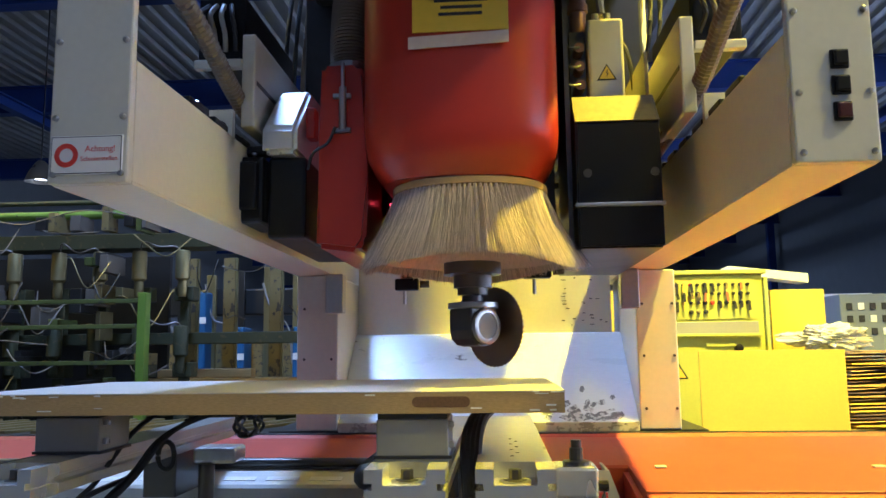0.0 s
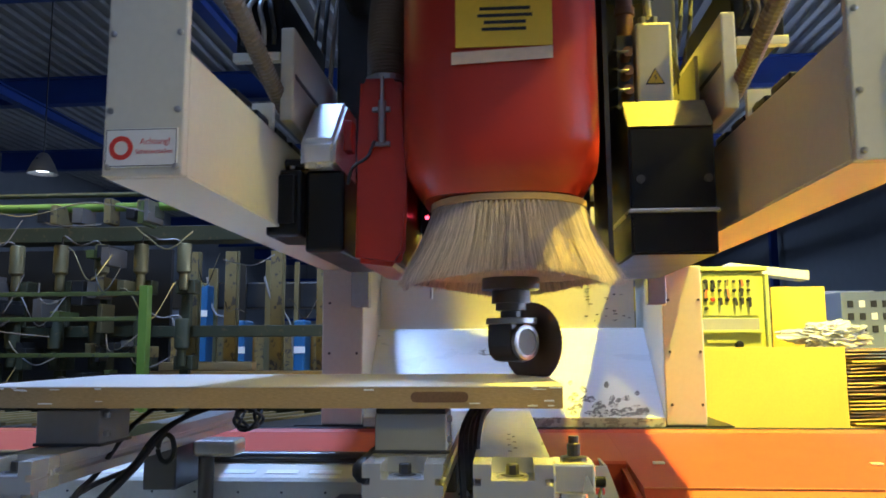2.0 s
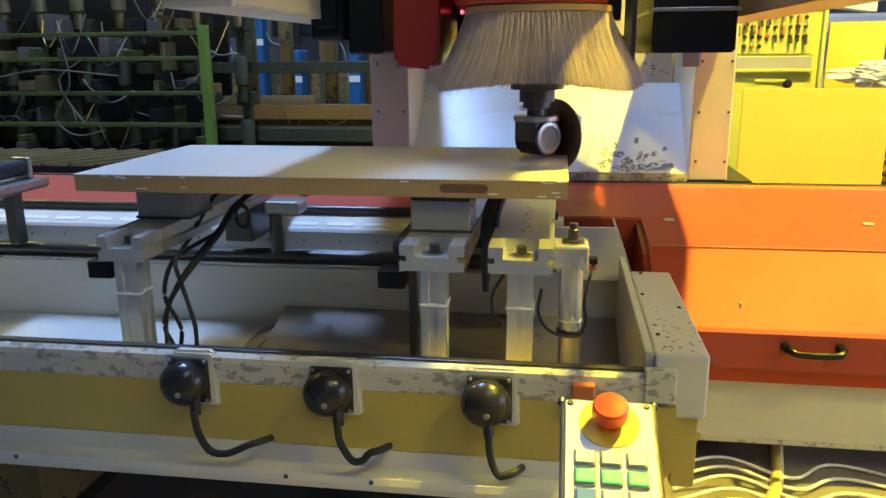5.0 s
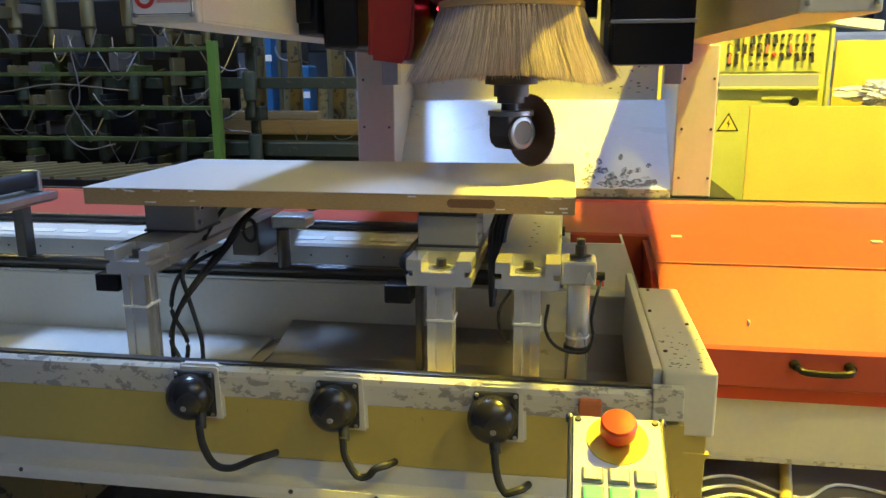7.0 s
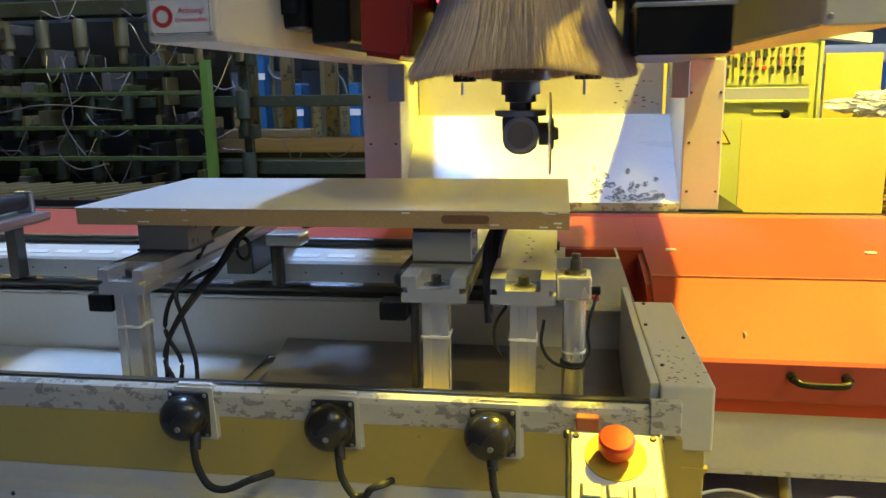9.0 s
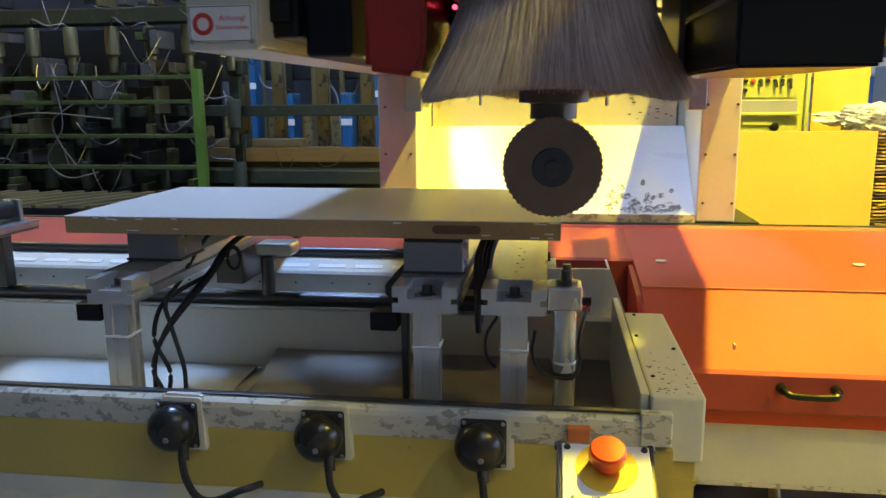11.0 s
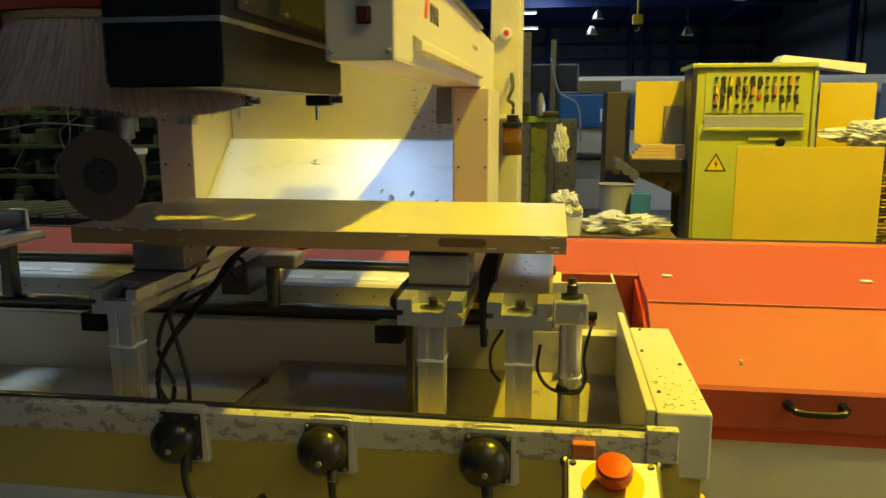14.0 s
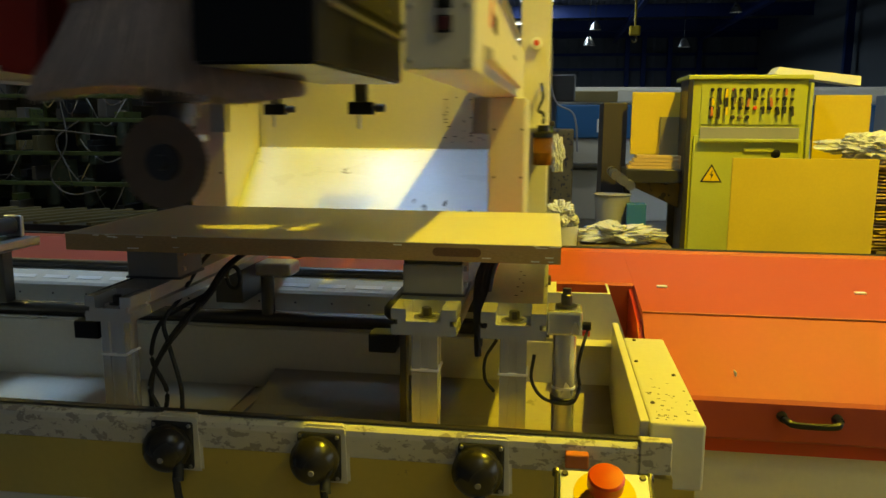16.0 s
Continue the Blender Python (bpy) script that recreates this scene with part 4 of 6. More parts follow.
letters("words", "Achtung!", 0.0155, pose(-0.8342, Y0 - 0.0052, 1.3973, 90), SIGN_RED, plate, "red words")
letters("words", "Schmierstellen", 0.0118, pose(-0.8356, Y0 - 0.0052, 1.3791, 90), SIGN_RED, plate, "red words")
for z, mt, lb in ((1.5137, BLACK, "black push button"), (1.4682, BLACK, "black push button"), (1.4219, material("dark_red_button", (0.06, 0.006, 0.006), 0.35), "dark red push button")):
    b = part("push_button", box(fresh(), 0.4448, 0.4757, Y0 - 0.008, Y0 - 0.0003, z - 0.017, z + 0.017, 0.003), BLACK, arm, lb)
    part("cap", box(fresh(), 0.4484, 0.4720, Y0 - 0.016, Y0 - 0.0083, z - 0.013, z + 0.013, 0.003), mt, b)
# valve rack and cable bundles between the beams, behind the head
for xc, ww in ((0.22, 0.10), (-0.60, 0.09)):
    rack = part("valve_rack", box(fresh(), xc - ww, xc + ww, 1.10, 1.14, 1.84, 2.25, 0.004), DARK_STEEL, arm, "dark valve rack with steel valves")
    for k in range(7):
        x = xc - ww + 0.012 + 0.027 * k
        part("valve", box(fresh(), x - 0.011, x + 0.011, 1.06, 1.0995, 1.86, 1.96, 0.003), STEEL if k % 2 else ALU, rack)
        part("air_line", tube(fresh(), [(x, 1.08, 1.96), (x, 1.07, 2.05), (x + 0.03, 1.12, 2.16), (x + 0.02 * k, 1.3, 2.35)], 0.007, 6, 6), HOSE_GREY if k % 2 else BRISTLE, rack, smooth=True)
for k in range(6):
    x = 0.30 + 0.035 * k
    part("cable_loop", tube(fresh(), [(x - 0.12, 1.5, 1.75), (x - 0.05, 1.3, 1.90), (x, 1.15, 2.15), (x + 0.02, 1.2, 2.5)], 0.009, 6, 6), RUBBER if k % 3 else HOSE_GREY, arm, smooth=True)
    part("cable_loop", tube(fresh(), [(-0.42 - x + 0.08, 1.5, 1.75), (-0.45 - x, 1.3, 1.92), (-0.42 - x, 1.15, 2.15), (-0.40 - x, 1.2, 2.5)], 0.009, 6, 6), RUBBER if k % 3 else HOSE_GREY, arm, smooth=True)
for k in range(10):
    part("terminal", box(fresh(), 0.16 + 0.022 * k, 0.172 + 0.022 * k, 0.9, 0.94, 1.8936, 2.0209), STEEL, arm)

# ---- machining head ----
HX, HYC = -0.195, 0.45
head = thing("machining_head", "red hooded router head with bristle skirt", "router head", (HX, HYC, 1.3))


def squircle(r, p=2.6, steps=40):
    out = []
    for i in range(steps):
        a = 2 * math.pi * i / steps
        c, s = math.cos(a), math.sin(a)
        k = r / (abs(c) ** p + abs(s) ** p) ** (1 / p)
        out.append((k * c, k * s))
    return out


def loft(bm, levels, x, y, p=2.6):
    rings = [[bm.verts.new((x + a, y + b, z)) for a, b in squircle(r, p)] for r, z in levels]
    for u, v in zip(rings, rings[1:]):
        for i in range(len(u)):
            bm.faces.new((u[i], u[(i + 1) % len(u)], v[(i + 1) % len(v)], v[i]))
    bm.faces.new(rings[0][::-1])
    bm.faces.new(rings[-1])
    return bm


hood = part("hood", loft(fresh(), [(0.200, 1.447), (0.208, 1.458), (0.228, 1.485), (0.243, 1.515), (0.250, 1.555), (0.252, 1.60), (0.252, 2.148)], HX - 0.018, HYC, 3.2), RED, head, "glossy red hood", True)
YF = HYC - 0.2525
yl = part("notice_sheet", box(fresh(), -0.318, -0.088, YF - 0.004, YF - 0.001, 1.785, 1.98), SIGN_YELLOW, head, "yellow notice sheet with black bars")
for k, (a, b) in enumerate(((-0.26, -0.14), (-0.265, -0.135), (-0.25, -0.15), (-0.255, -0.15))):
    part("print_line", box(fresh(), a, b, YF - 0.0052, YF - 0.0042, 1.875 - 0.017 * k, 1.883 - 0.017 * k), INK, yl)
part("paper_strip", prism(fresh(), [(-0.328, 1.742), (-0.088, 1.752), (-0.088, 1.782), (-0.328, 1.772)], YF - 0.0075, YF - 0.005, "y"), material("pinkish_paper", (0.66, 0.52, 0.44), 0.7, grain=0.12), head, "pale paper strip")
# bristle skirt
part("brush_rim", loft(fresh(), [(0.196, 1.425), (0.203, 1.428), (0.203, 1.444), (0.196, 1.4465)], HX, HYC, 2.3), BEECH, head, "pale wooden brush rim", True)
rnd = random.Random(2)
verts, faces = [], []
NB = 9100
for i in range(NB):
    a = 2 * math.pi * i / NB
    tuft = math.floor(i / 91)
    ta = 2 * math.pi * (tuft + 0.5) / (NB / 91)
    a0 = ta + (a - ta) * 0.52
    p = 2.3
    c, s = math.cos(a0), math.sin(a0)
    k = (0.190 + 0.010 * rnd.random()) / (abs(c) ** p + abs(s) ** p) ** (1 / p)
    top = Vector((HX + k * c, HYC + k * s, 1.427))
    a1 = a + rnd.gauss(0, 0.018)
    c1, s1 = math.cos(a1), math.sin(a1)
    flare = 0.276 + 0.012 * rnd.random() + 0.010 * math.sin(5 * a + 1) + (0.02 * rnd.random() if rnd.random() < 0.06 else 0)
    low = 1.238 + 0.012 * math.sin(3 * a) + 0.016 * rnd.random() ** 2 - (0.012 * rnd.random() if rnd.random() < 0.1 else 0)
    k1 = flare / (abs(c1) ** 2.15 + abs(s1) ** 2.15) ** (1 / 2.15)
    end = Vector((HX + k1 * c1, HYC + k1 * s1, low))
    mid = top.lerp(end, 0.5) - Vector((c, s, 0)) * 0.006
    side = Vector((-s, c, 0)) * 0.0010
    out = Vector((c, s, 0)) * 0.0009
    v0 = len(verts)
    for q, wd in ((top, 1.0), (mid, 1.0), (end, 0.55)):
        verts += [q - side * wd, q + out * wd, q + side * wd]
    for r in (0, 3):
        for u, v in ((0, 1), (1, 2), (2, 0)):
            faces.append((v0 + r + u, v0 + r + v, v0 + r + 3 + v, v0 + r + 3 + u))
me = bpy.data.meshes.new("bristles")
me.from_pydata([v - Vector((HX, HYC, 1.3)) for v in verts], [], faces)
me.materials.append(BRISTLE)
br = new("bristles", me)
br.parent = head
tagged(br, "pale flared plastic bristles", kind="stuff")
part("inner_skirt", lathe(fresh(), [(0.17, 1.44), (0.185, 1.40), (0.245, 1.262), (0.24, 1.262), (0.175, 1.40)], Matrix.Translation((HX, HYC, 0)), 40, False), BRISTLE, head)
# left fairing, hose and motor
bm = fresh()
prism(bm, [(-0.555, 1.275), (-0.455, 1.262), (-0.435, 1.29), (-0.43, 1.45), (-0.435, 1.70), (-0.455, 1.725), (-0.545, 1.725), (-0.55, 1.55)], 0.22, 0.70, "y")
bmesh.ops.bevel(bm, geom=list(bm.edges), offset=0.012, segments=2, affect="EDGES")
part("fairing", bm, RED, head, "red side fairing", True)
part("extraction_hose", tube(fresh(), [(-0.495, 0.34, 1.74), (-0.495, 0.34, 1.85), (-0.49, 0.36, 1.97), (-0.47, 0.42, 2.12), (-0.44, 0.5, 2.3)], 0.048, 20, 26, 0.005), HOSE_GREY, head, "ribbed brown-grey extraction hose", True)
part("hose_clamp", lathe(fresh(), [(0.0565, 0), (0.0565, 0.014)], Matrix.Translation((-0.495, 0.34, 1.745)), 24), STEEL, head)
bm = fresh()
prism(bm, [(0.10, 1.475), (0.10, 1.535), (0.235, 1.665), (0.36, 1.665), (0.36, 1.475)], -0.652, -0.572)
bmesh.ops.bevel(bm, geom=list(bm.edges), offset=0.010, segments=3, affect="EDGES")
part("gear_cover", bm, material("white_gear_cover", (0.66, 0.66, 0.65), 0.42, stain=0.06), head, "white slanted gear cover", True)
mo = part("motor", box(fresh(), -0.728, -0.645, 0.10, 0.26, 1.318, 1.47, 0.010), BLACK, head, "black servo motor with chipped enamel")
part("motor_front", box(fresh(), -0.716, -0.657, 0.086, 0.0995, 1.345, 1.455, 0.006), BLACK, mo)
part("motor_body", box(fresh(), -0.6445, -0.556, 0.13, 0.62, 1.285, 1.473, 0.008), BLACK, mo)
part("plug", rod(fresh(), (-0.69, 0.13, 1.486), (-0.635, 0.13, 1.486), 0.014, 12), BLACK, mo)
part("plug_elbow", rod(fresh(), (-0.634, 0.12, 1.488), (-0.615, 0.12, 1.488), 0.017, 12), STEEL, mo)
for x in (-0.672, -0.610):
    part("motor_bolt", lathe(fresh(), [(0.006, 0), (0.006, 0.006)], Matrix.Translation((x, 0.115, 1.4735)), 8), STEEL, mo)
part("red_knob", box(fresh(), -0.571, -0.549, 0.18, 0.22, 1.53, 1.605, 0.004), RED, head)
pc = part("pneumatic_valve", rod(fresh(), (-0.488, 0.205, 1.555), (-0.488, 0.205, 1.66), 0.009, 12), STEEL, head, "slim steel gas strut", True)
part("rod_end", rod(fresh(), (-0.488, 0.205, 1.66), (-0.488, 0.205, 1.72), 0.0045), STEEL, pc)
part("clip", box(fresh(), -0.512, -0.47, 0.205, 0.219, 1.55, 1.560), STEEL, pc)
part("clip", box(fresh(), -0.512, -0.47, 0.205, 0.219, 1.635, 1.645), STEEL, pc)
part("cable", tube(fresh(), [(-0.505, 0.20, 1.56), (-0.52, 0.19, 1.52), (-0.55, 0.17, 1.49), (-0.562, 0.17, 1.45)], 0.004, 6, 6), RUBBER, head, smooth=True)
part("rear_plate", box(fresh(), -0.55, 0.05, 0.71, 0.80, 1.42, 2.149), DARK_STEEL, head, "dark mounting plate")
part("indicator", lathe(fresh(), [(0.006, 0), (0.004, 0.004)], pose(-0.425, 0.60, 1.445, 90), 12), LED_RED, head, "small lit red lamp", True)
# Added block; its tall unseen upper part keeps lamp light off the bed.
part("carriage", box(fresh(), -0.74, 0.35, 0.82, 1.40, 1.62, 3.8, 0.01), DARK_STEEL, head, "dark cross carriage, heightened to block lamp light")
# Box added behind the carriage only to keep the chute in shade.
part("carriage_rear", box(fresh(), -0.45, 0.33, 1.405, 1.57, 1.9, 2.9, 0.01), DARK_STEEL, head, "dark box added to shade the chute")
# Unseen box added above the head to cut lamp light on beam and rail.
part("motor_housing", box(fresh(), -0.70, 0.28, -0.16, 0.815, 2.15, 3.5, 0.02), DARK_STEEL, head, "unseen dark box that blocks lamp light")
part("indicator_block", box(fresh(), -0.44, -0.38, 0.601, 0.70, 1.32, 1.62), BLACK, head)
# ---- black spindle housing, its place and reach fitted to the camera's view ----
spin = thing("spindle_unit", "long black spindle housing with cream switch box", "spindle unit", (0.16, 0.36, 1.28))
bm = fresh()
prism(bm, [(-0.15, 1.195), (-0.15, 1.432), (-0.095, 1.497), (0.38, 1.497), (0.38, 1.195)], 0.01, 0.165)
bmesh.ops.bevel(bm, geom=list(bm.edges), offset=0.004, segments=2, affect="EDGES")
bh = part("spindle_housing", bm, BLACK, spin, "long black enamel spindle housing")
part("ledge_line", box(fresh(), 0.006, 0.169, -0.1545, 0.38, 1.272, 1.279, 0.001), STEEL, bh, "thin bright ledge line")
part("side_plate", box(fresh(), 0.1655, 0.1685, -0.10, 0.36, 1.292, 1.40, 0.001), DARK_STEEL, bh, "dark bolted side plate")
for k in range(6):
    part("side_bolt", lathe(fresh(), [(0.004, 0), (0.004, 0.003)], pose(0.1685, -0.08 + 0.08 * k, 1.385 if k % 2 else 1.305, 0, 90), 8), STEEL, bh)
# Sandy colour holds the yellow lamp light on the black housing's top.
part("bare_top", prism(fresh(), [(-0.1515, 1.4335), (-0.0965, 1.4985), (-0.094, 1.4975), (-0.149, 1.4325)], 0.010, 0.165), material("lit_top_tone", (0.15, 0.125, 0.07), 0.6, 0.2, grain=0.25), bh, "top face with the yellow light in its colour")
for x in (0.03, 0.152):
    part("plug", lathe(fresh(), [(0.008, 0), (0.008, 0.002)], pose(x, -0.150, 1.335, 90), 14), DARK_STEEL, bh)
part("side_cover", box(fresh(), 0.16, 0.1665, -0.06, 0.36, 1.4975, 1.60), material("olive_cover_plate", (0.20, 0.18, 0.08), 0.5, stain=0.15), bh, "olive side cover plate")
sb = part("switch_box", box(fresh(), 0.058, 0.132, 0.0, 0.20, 1.4975, 1.70, 0.006), CREAM, spin, "cream electrical box with a warning sign")
tri = part("warning_triangle", prism(fresh(), [(0.075, 1.565), (0.115, 1.565), (0.095, 1.60)], -0.0012, -0.0002, "y"), INK, sb, "yellow high-voltage triangle")
part("triangle_ground", prism(fresh(), [(0.079, 1.5673), (0.111, 1.5673), (0.095, 1.5955)], -0.0018, -0.0013, "y"), SIGN_YELLOW, tri)
part("flash", prism(fresh(), [(0.0935, 1.570), (0.0985, 1.579), (0.0955, 1.579), (0.0975, 1.589), (0.0925, 1.580), (0.0955, 1.580)], -0.0024, -0.0019, "y"), INK, tri)
for x in (0.082, 0.107):
    part("cable_gland", lathe(fresh(), [(0.012, 0), (0.012, 0.012), (0.008, 0.014), (0.008, 0.03)], Matrix.Translation((x, 0.05, 1.7005)), 12), STEEL, sb)
part("grey_cable", tube(fresh(), [(0.095, 0.05, 1.73), (0.09, 0.06, 1.80), (0.06, 0.10, 1.88), (0.03, 0.2, 1.97)], 0.009, 8, 6), POD, spin, smooth=True)
part("black_cable", tube(fresh(), [(0.125, 0.1, 1.70), (0.15, 0.08, 1.66), (0.163, 0.08, 1.57), (0.158, 0.08, 1.49)], 0.005, 8, 6), RUBBER, spin, smooth=True)
mn = part("manifold", box(fresh(), 0.022, 0.055, 0.02, 0.16, 1.485, 1.68), DARK_STEEL, spin, "valve manifold with copper fittings")
COPPER = material("copper_brown_fitting", (0.28, 0.15, 0.10), 0.4, 0.7)
for k in range(4):
    part("fitting", rod(fresh(), (0.038, 0.02, 1.51 + 0.04 * k), (0.038, -0.02, 1.51 + 0.04 * k), 0.011, 12), COPPER, mn, smooth=True)
    part("fitting_line", tube(fresh(), [(0.038, -0.02, 1.51 + 0.04 * k), (0.02, -0.03, 1.505 + 0.04 * k), (0.01, 0.0, 1.52 + 0.04 * k), (0.012, 0.1, 1.54 + 0.04 * k)], 0.003, 6, 5), POD, mn, smooth=True)
part("copper_cylinder", lathe(fresh(), [(0.018, 0), (0.018, 0.05), (0.022, 0.052), (0.022, 0.068), (0.018, 0.07), (0.018, 0.14)], Matrix.Translation((0.045, 0.05, 1.683)), 20), COPPER, mn, "copper coloured solenoid", True)
# Parts scaled about the camera's first position, to fit its view.
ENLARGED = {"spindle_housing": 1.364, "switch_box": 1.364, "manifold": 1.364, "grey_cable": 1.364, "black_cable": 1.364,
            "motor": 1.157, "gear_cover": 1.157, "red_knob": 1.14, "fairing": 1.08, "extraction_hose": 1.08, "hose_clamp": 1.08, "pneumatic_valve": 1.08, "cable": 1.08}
START_EYE = Vector((-0.127, -1.551, 1.031))
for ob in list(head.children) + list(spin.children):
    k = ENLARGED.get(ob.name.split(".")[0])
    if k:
        at = START_EYE - origin(ob.parent)
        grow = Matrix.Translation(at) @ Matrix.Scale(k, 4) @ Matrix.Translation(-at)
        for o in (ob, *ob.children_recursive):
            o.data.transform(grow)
# Shifted a little more to fit the camera's view.
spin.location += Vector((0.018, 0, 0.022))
part("side_plate", box(fresh(), 0.060, 0.072, 0.42, 0.70, 1.30, 2.4), DARK_STEEL, head)
# tool changer stubs under the brush
part("spindle_nose", lathe(fresh(), [(0.075, 1.255), (0.075, 1.225), (0.05, 1.222), (0.05, 1.19)], Matrix.Translation((HX + 0.003, HYC, 0)), 28), DARK_STEEL, head, "dark spindle nose", True)
for x, y in ((-0.468, 1.33), (0.0, 0.92)):
    tb = part("boring_unit", box(fresh(), x - 0.045, x + 0.045, y - 0.025, y + 0.025, 1.255, 1.30, 0.006), BLACK, arm, "black boring unit")
    part("bit", rod(fresh(), (x - 0.01, y, 1.254), (x - 0.01, y, 1.205), 0.006), STEEL, tb)
    part("bit_holder", rod(fresh(), (x + 0.05, y - 0.01, 1.278), (x + 0.085, y - 0.01, 1.278), 0.014, 12), DARK_STEEL, tb)
    part("bracket", box(fresh(), x - 0.02, x + 0.02, y - 0.02, y + 0.02, 1.3002, 1.5445), DARK_STEEL, tb)
    part("tool_bar", box(fresh(), -0.772, 0.376, y - 0.01, y + 0.01, 1.545, 1.565, 0.002), DARK_STEEL, arm)

# ---- saw unit, turning about the spindle's upright axis ----
SX, SY, SZ = HX + 0.003, HYC, 1.09
saw = thing("saw_unit", "angle gearbox with circular saw blade", "circular saw", (SX, SY, SZ))
O = Matrix.Translation((SX, SY, SZ))
part("shaft", lathe(fresh(), [(0.040, 0.10), (0.040, 0.082), (0.028, 0.08), (0.028, 0.062)], O, 24), DARK_STEEL, saw, smooth=True)
part("flange", lathe(fresh(), [(0.064, 0.046), (0.066, 0.048), (0.066, 0.060), (0.064, 0.0618)], O, 32), STEEL, saw, "bright steel flange", True)
bm = fresh()
prism(bm, [(-0.046, 0.0457), (-0.046, -0.01), (-0.040, -0.032), (-0.022, -0.047), (0.0, -0.051), (0.022, -0.047), (0.040, -0.032), (0.046, -0.01), (0.046, 0.0457)], -0.043, 0.043, "y")
bmesh.ops.transform(bm, matrix=O, verts=bm.verts)
bmesh.ops.bevel(bm, geom=[e for e in bm.edges if e.calc_face_angle(0) > 1.0], offset=0.003, segments=2, affect="EDGES")
part("gearbox", bm, DARK_STEEL, saw, "dark cast gearbox")
cap = part("gear_cap", lathe(fresh(), [(0.046, 0.0), (0.046, 0.010), (0.041, 0.012), (0.034, 0.012), (0.034, 0.006)], O @ pose(0, -0.0435, 0, 90), 32), STEEL, saw, "bright ring of the gear cap", True)
part("cap_disc", lathe(fresh(), [(0.0335, 0.0), (0.0335, 0.008)], O @ pose(0, -0.0436, 0, 90), 32), POD, cap)
part("arbor", lathe(fresh(), [(0.03, 0.0), (0.03, 0.024), (0.022, 0.026)], O @ pose(0.0465, 0, 0, 0, 90), 24), DARK_STEEL, saw, smooth=True)
bm = fresh()
N = 192
ring = [O @ Vector((0.0745, (0.106 if i % 4 in (0, 1) else 0.1035) * math.cos(2 * math.pi * i / N), (0.106 if i % 4 in (0, 1) else 0.1035) * math.sin(2 * math.pi * i / N))) for i in range(N)]
lo = [bm.verts.new(p) for p in ring]
hi = [bm.verts.new(p + Vector((0.0028, 0, 0))) for p in ring]
bm.faces.new(lo)
bm.faces.new(hi[::-1])
for i in range(N):
    bm.faces.new((lo[i], hi[i], hi[(i + 1) % N], lo[(i + 1) % N]))
bl = part("blade", bm, BLADE, saw, "round toothed saw blade")
part("blade_flange", lathe(fresh(), [(0.042, 0.0), (0.040, 0.008), (0.018, 0.009), (0.016, 0.020), (0.010, 0.021)], O @ pose(0.0775, 0, 0, 0, 90), 28), DARK_STEEL, bl, "dark clamping flange", True)

# ---- hand control panel in front ----
pend = thing("control_pendant", "white control panel with emergency stop and lit keys", "control panel", (0.055, -0.75, 0.60))
PM = Matrix.Translation((0.057, -0.815, 0.722)) @ pose(0, 0, 0, -66, 0, 0)


def on_panel(bm):
    bmesh.ops.transform(bm, matrix=PM, verts=bm.verts)
    return bm


part("frame", on_panel(box(fresh(), -0.067, 0.067, -0.001, 0.045, -0.16, 0.072, 0.004)), DARK_STEEL, pend, "dark metal frame")
part("face_plate", on_panel(box(fresh(), -0.060, 0.060, -0.006, -0.0015, -0.155, 0.068, 0.002)), WHITE, pend, "white face plate")
part("stop_ring", on_panel(lathe(fresh(), [(0.042, 0), (0.042, 0.0015)], pose(0, -0.0062, 0.028, 90), 36)), SIGN_YELLOW, pend, "round yellow plate")
es = part("stop_button", on_panel(lathe(fresh(), [(0.016, 0.002), (0.016, 0.012), (0.023, 0.014), (0.0245, 0.018), (0.0245, 0.034), (0.022, 0.037), (0.004, 0.038)], pose(0, -0.0062, 0.030, 90), 32)), ESTOP_RED, pend, "red mushroom emergency stop", True)
for r in range(4):
    for c in range(3):
        x, z = -0.034 + 0.034 * c, -0.034 - 0.030 * r
        mt = KEY_WHITE if r == 0 or (r == 2 and c) else KEY_GREEN if r == 1 else KEY_BLUE if r == 2 else KEY_WHITE
        k = part("key", on_panel(box(fresh(), x - 0.0145, x + 0.0145, -0.010, -0.0062, z - 0.0125, z + 0.0125, 0.002)), POD, pend)
        part("key_cap", on_panel(box(fresh(), x - 0.012, x + 0.012, -0.0135, -0.0102, z - 0.010, z + 0.010, 0.002)), mt, k)
for x in (-0.053, 0.053):
    part("screw", on_panel(lathe(fresh(), [(0.005, 0), (0.004, 0.003)], pose(x, -0.0062, 0.061, 90), 10)), DARK_STEEL, pend)
    part("corner_stud", on_panel(rod(fresh(), (x * 1.22, 0.01, 0.072), (x * 1.22, 0.01, 0.080), 0.006)), DARK_STEEL, pend)
part("stand", box(fresh(), 0.035, 0.08, -0.86, -0.82, 0.02, 0.672), DARK_STEEL, pend)
part("stand_foot", box(fresh(), -0.06, 0.17, -0.95, -0.73, 0.0, 0.0198), DARK_STEEL, pend)
single("clay_block", box(fresh(), 0.018, 0.066, -0.262, -0.2355, 0.525, 0.556, 0.003), TERRACOTTA, "small orange block fixed to the front rail", "block", (0.04, -0.25, 0.525))

# ---- machines and stores behind ----
cab = thing("control_cabinet", "pale green control cabinet with rows of knobs", "control cabinet", (1.3, 3.9, 0))
CX0, CX1, CY = 0.925, 1.69, 3.86
part("body", box(fresh(), CX0, CX1, CY, CY + 0.5, 0.0, 1.525, 0.008), GREEN_CAB, cab)
part("top_hood", box(fresh(), CX0 - 0.035, CX1 + 0.02, CY - 0.03, CY + 0.52, 1.5255, 1.555, 0.006), GREEN_CAB, cab)
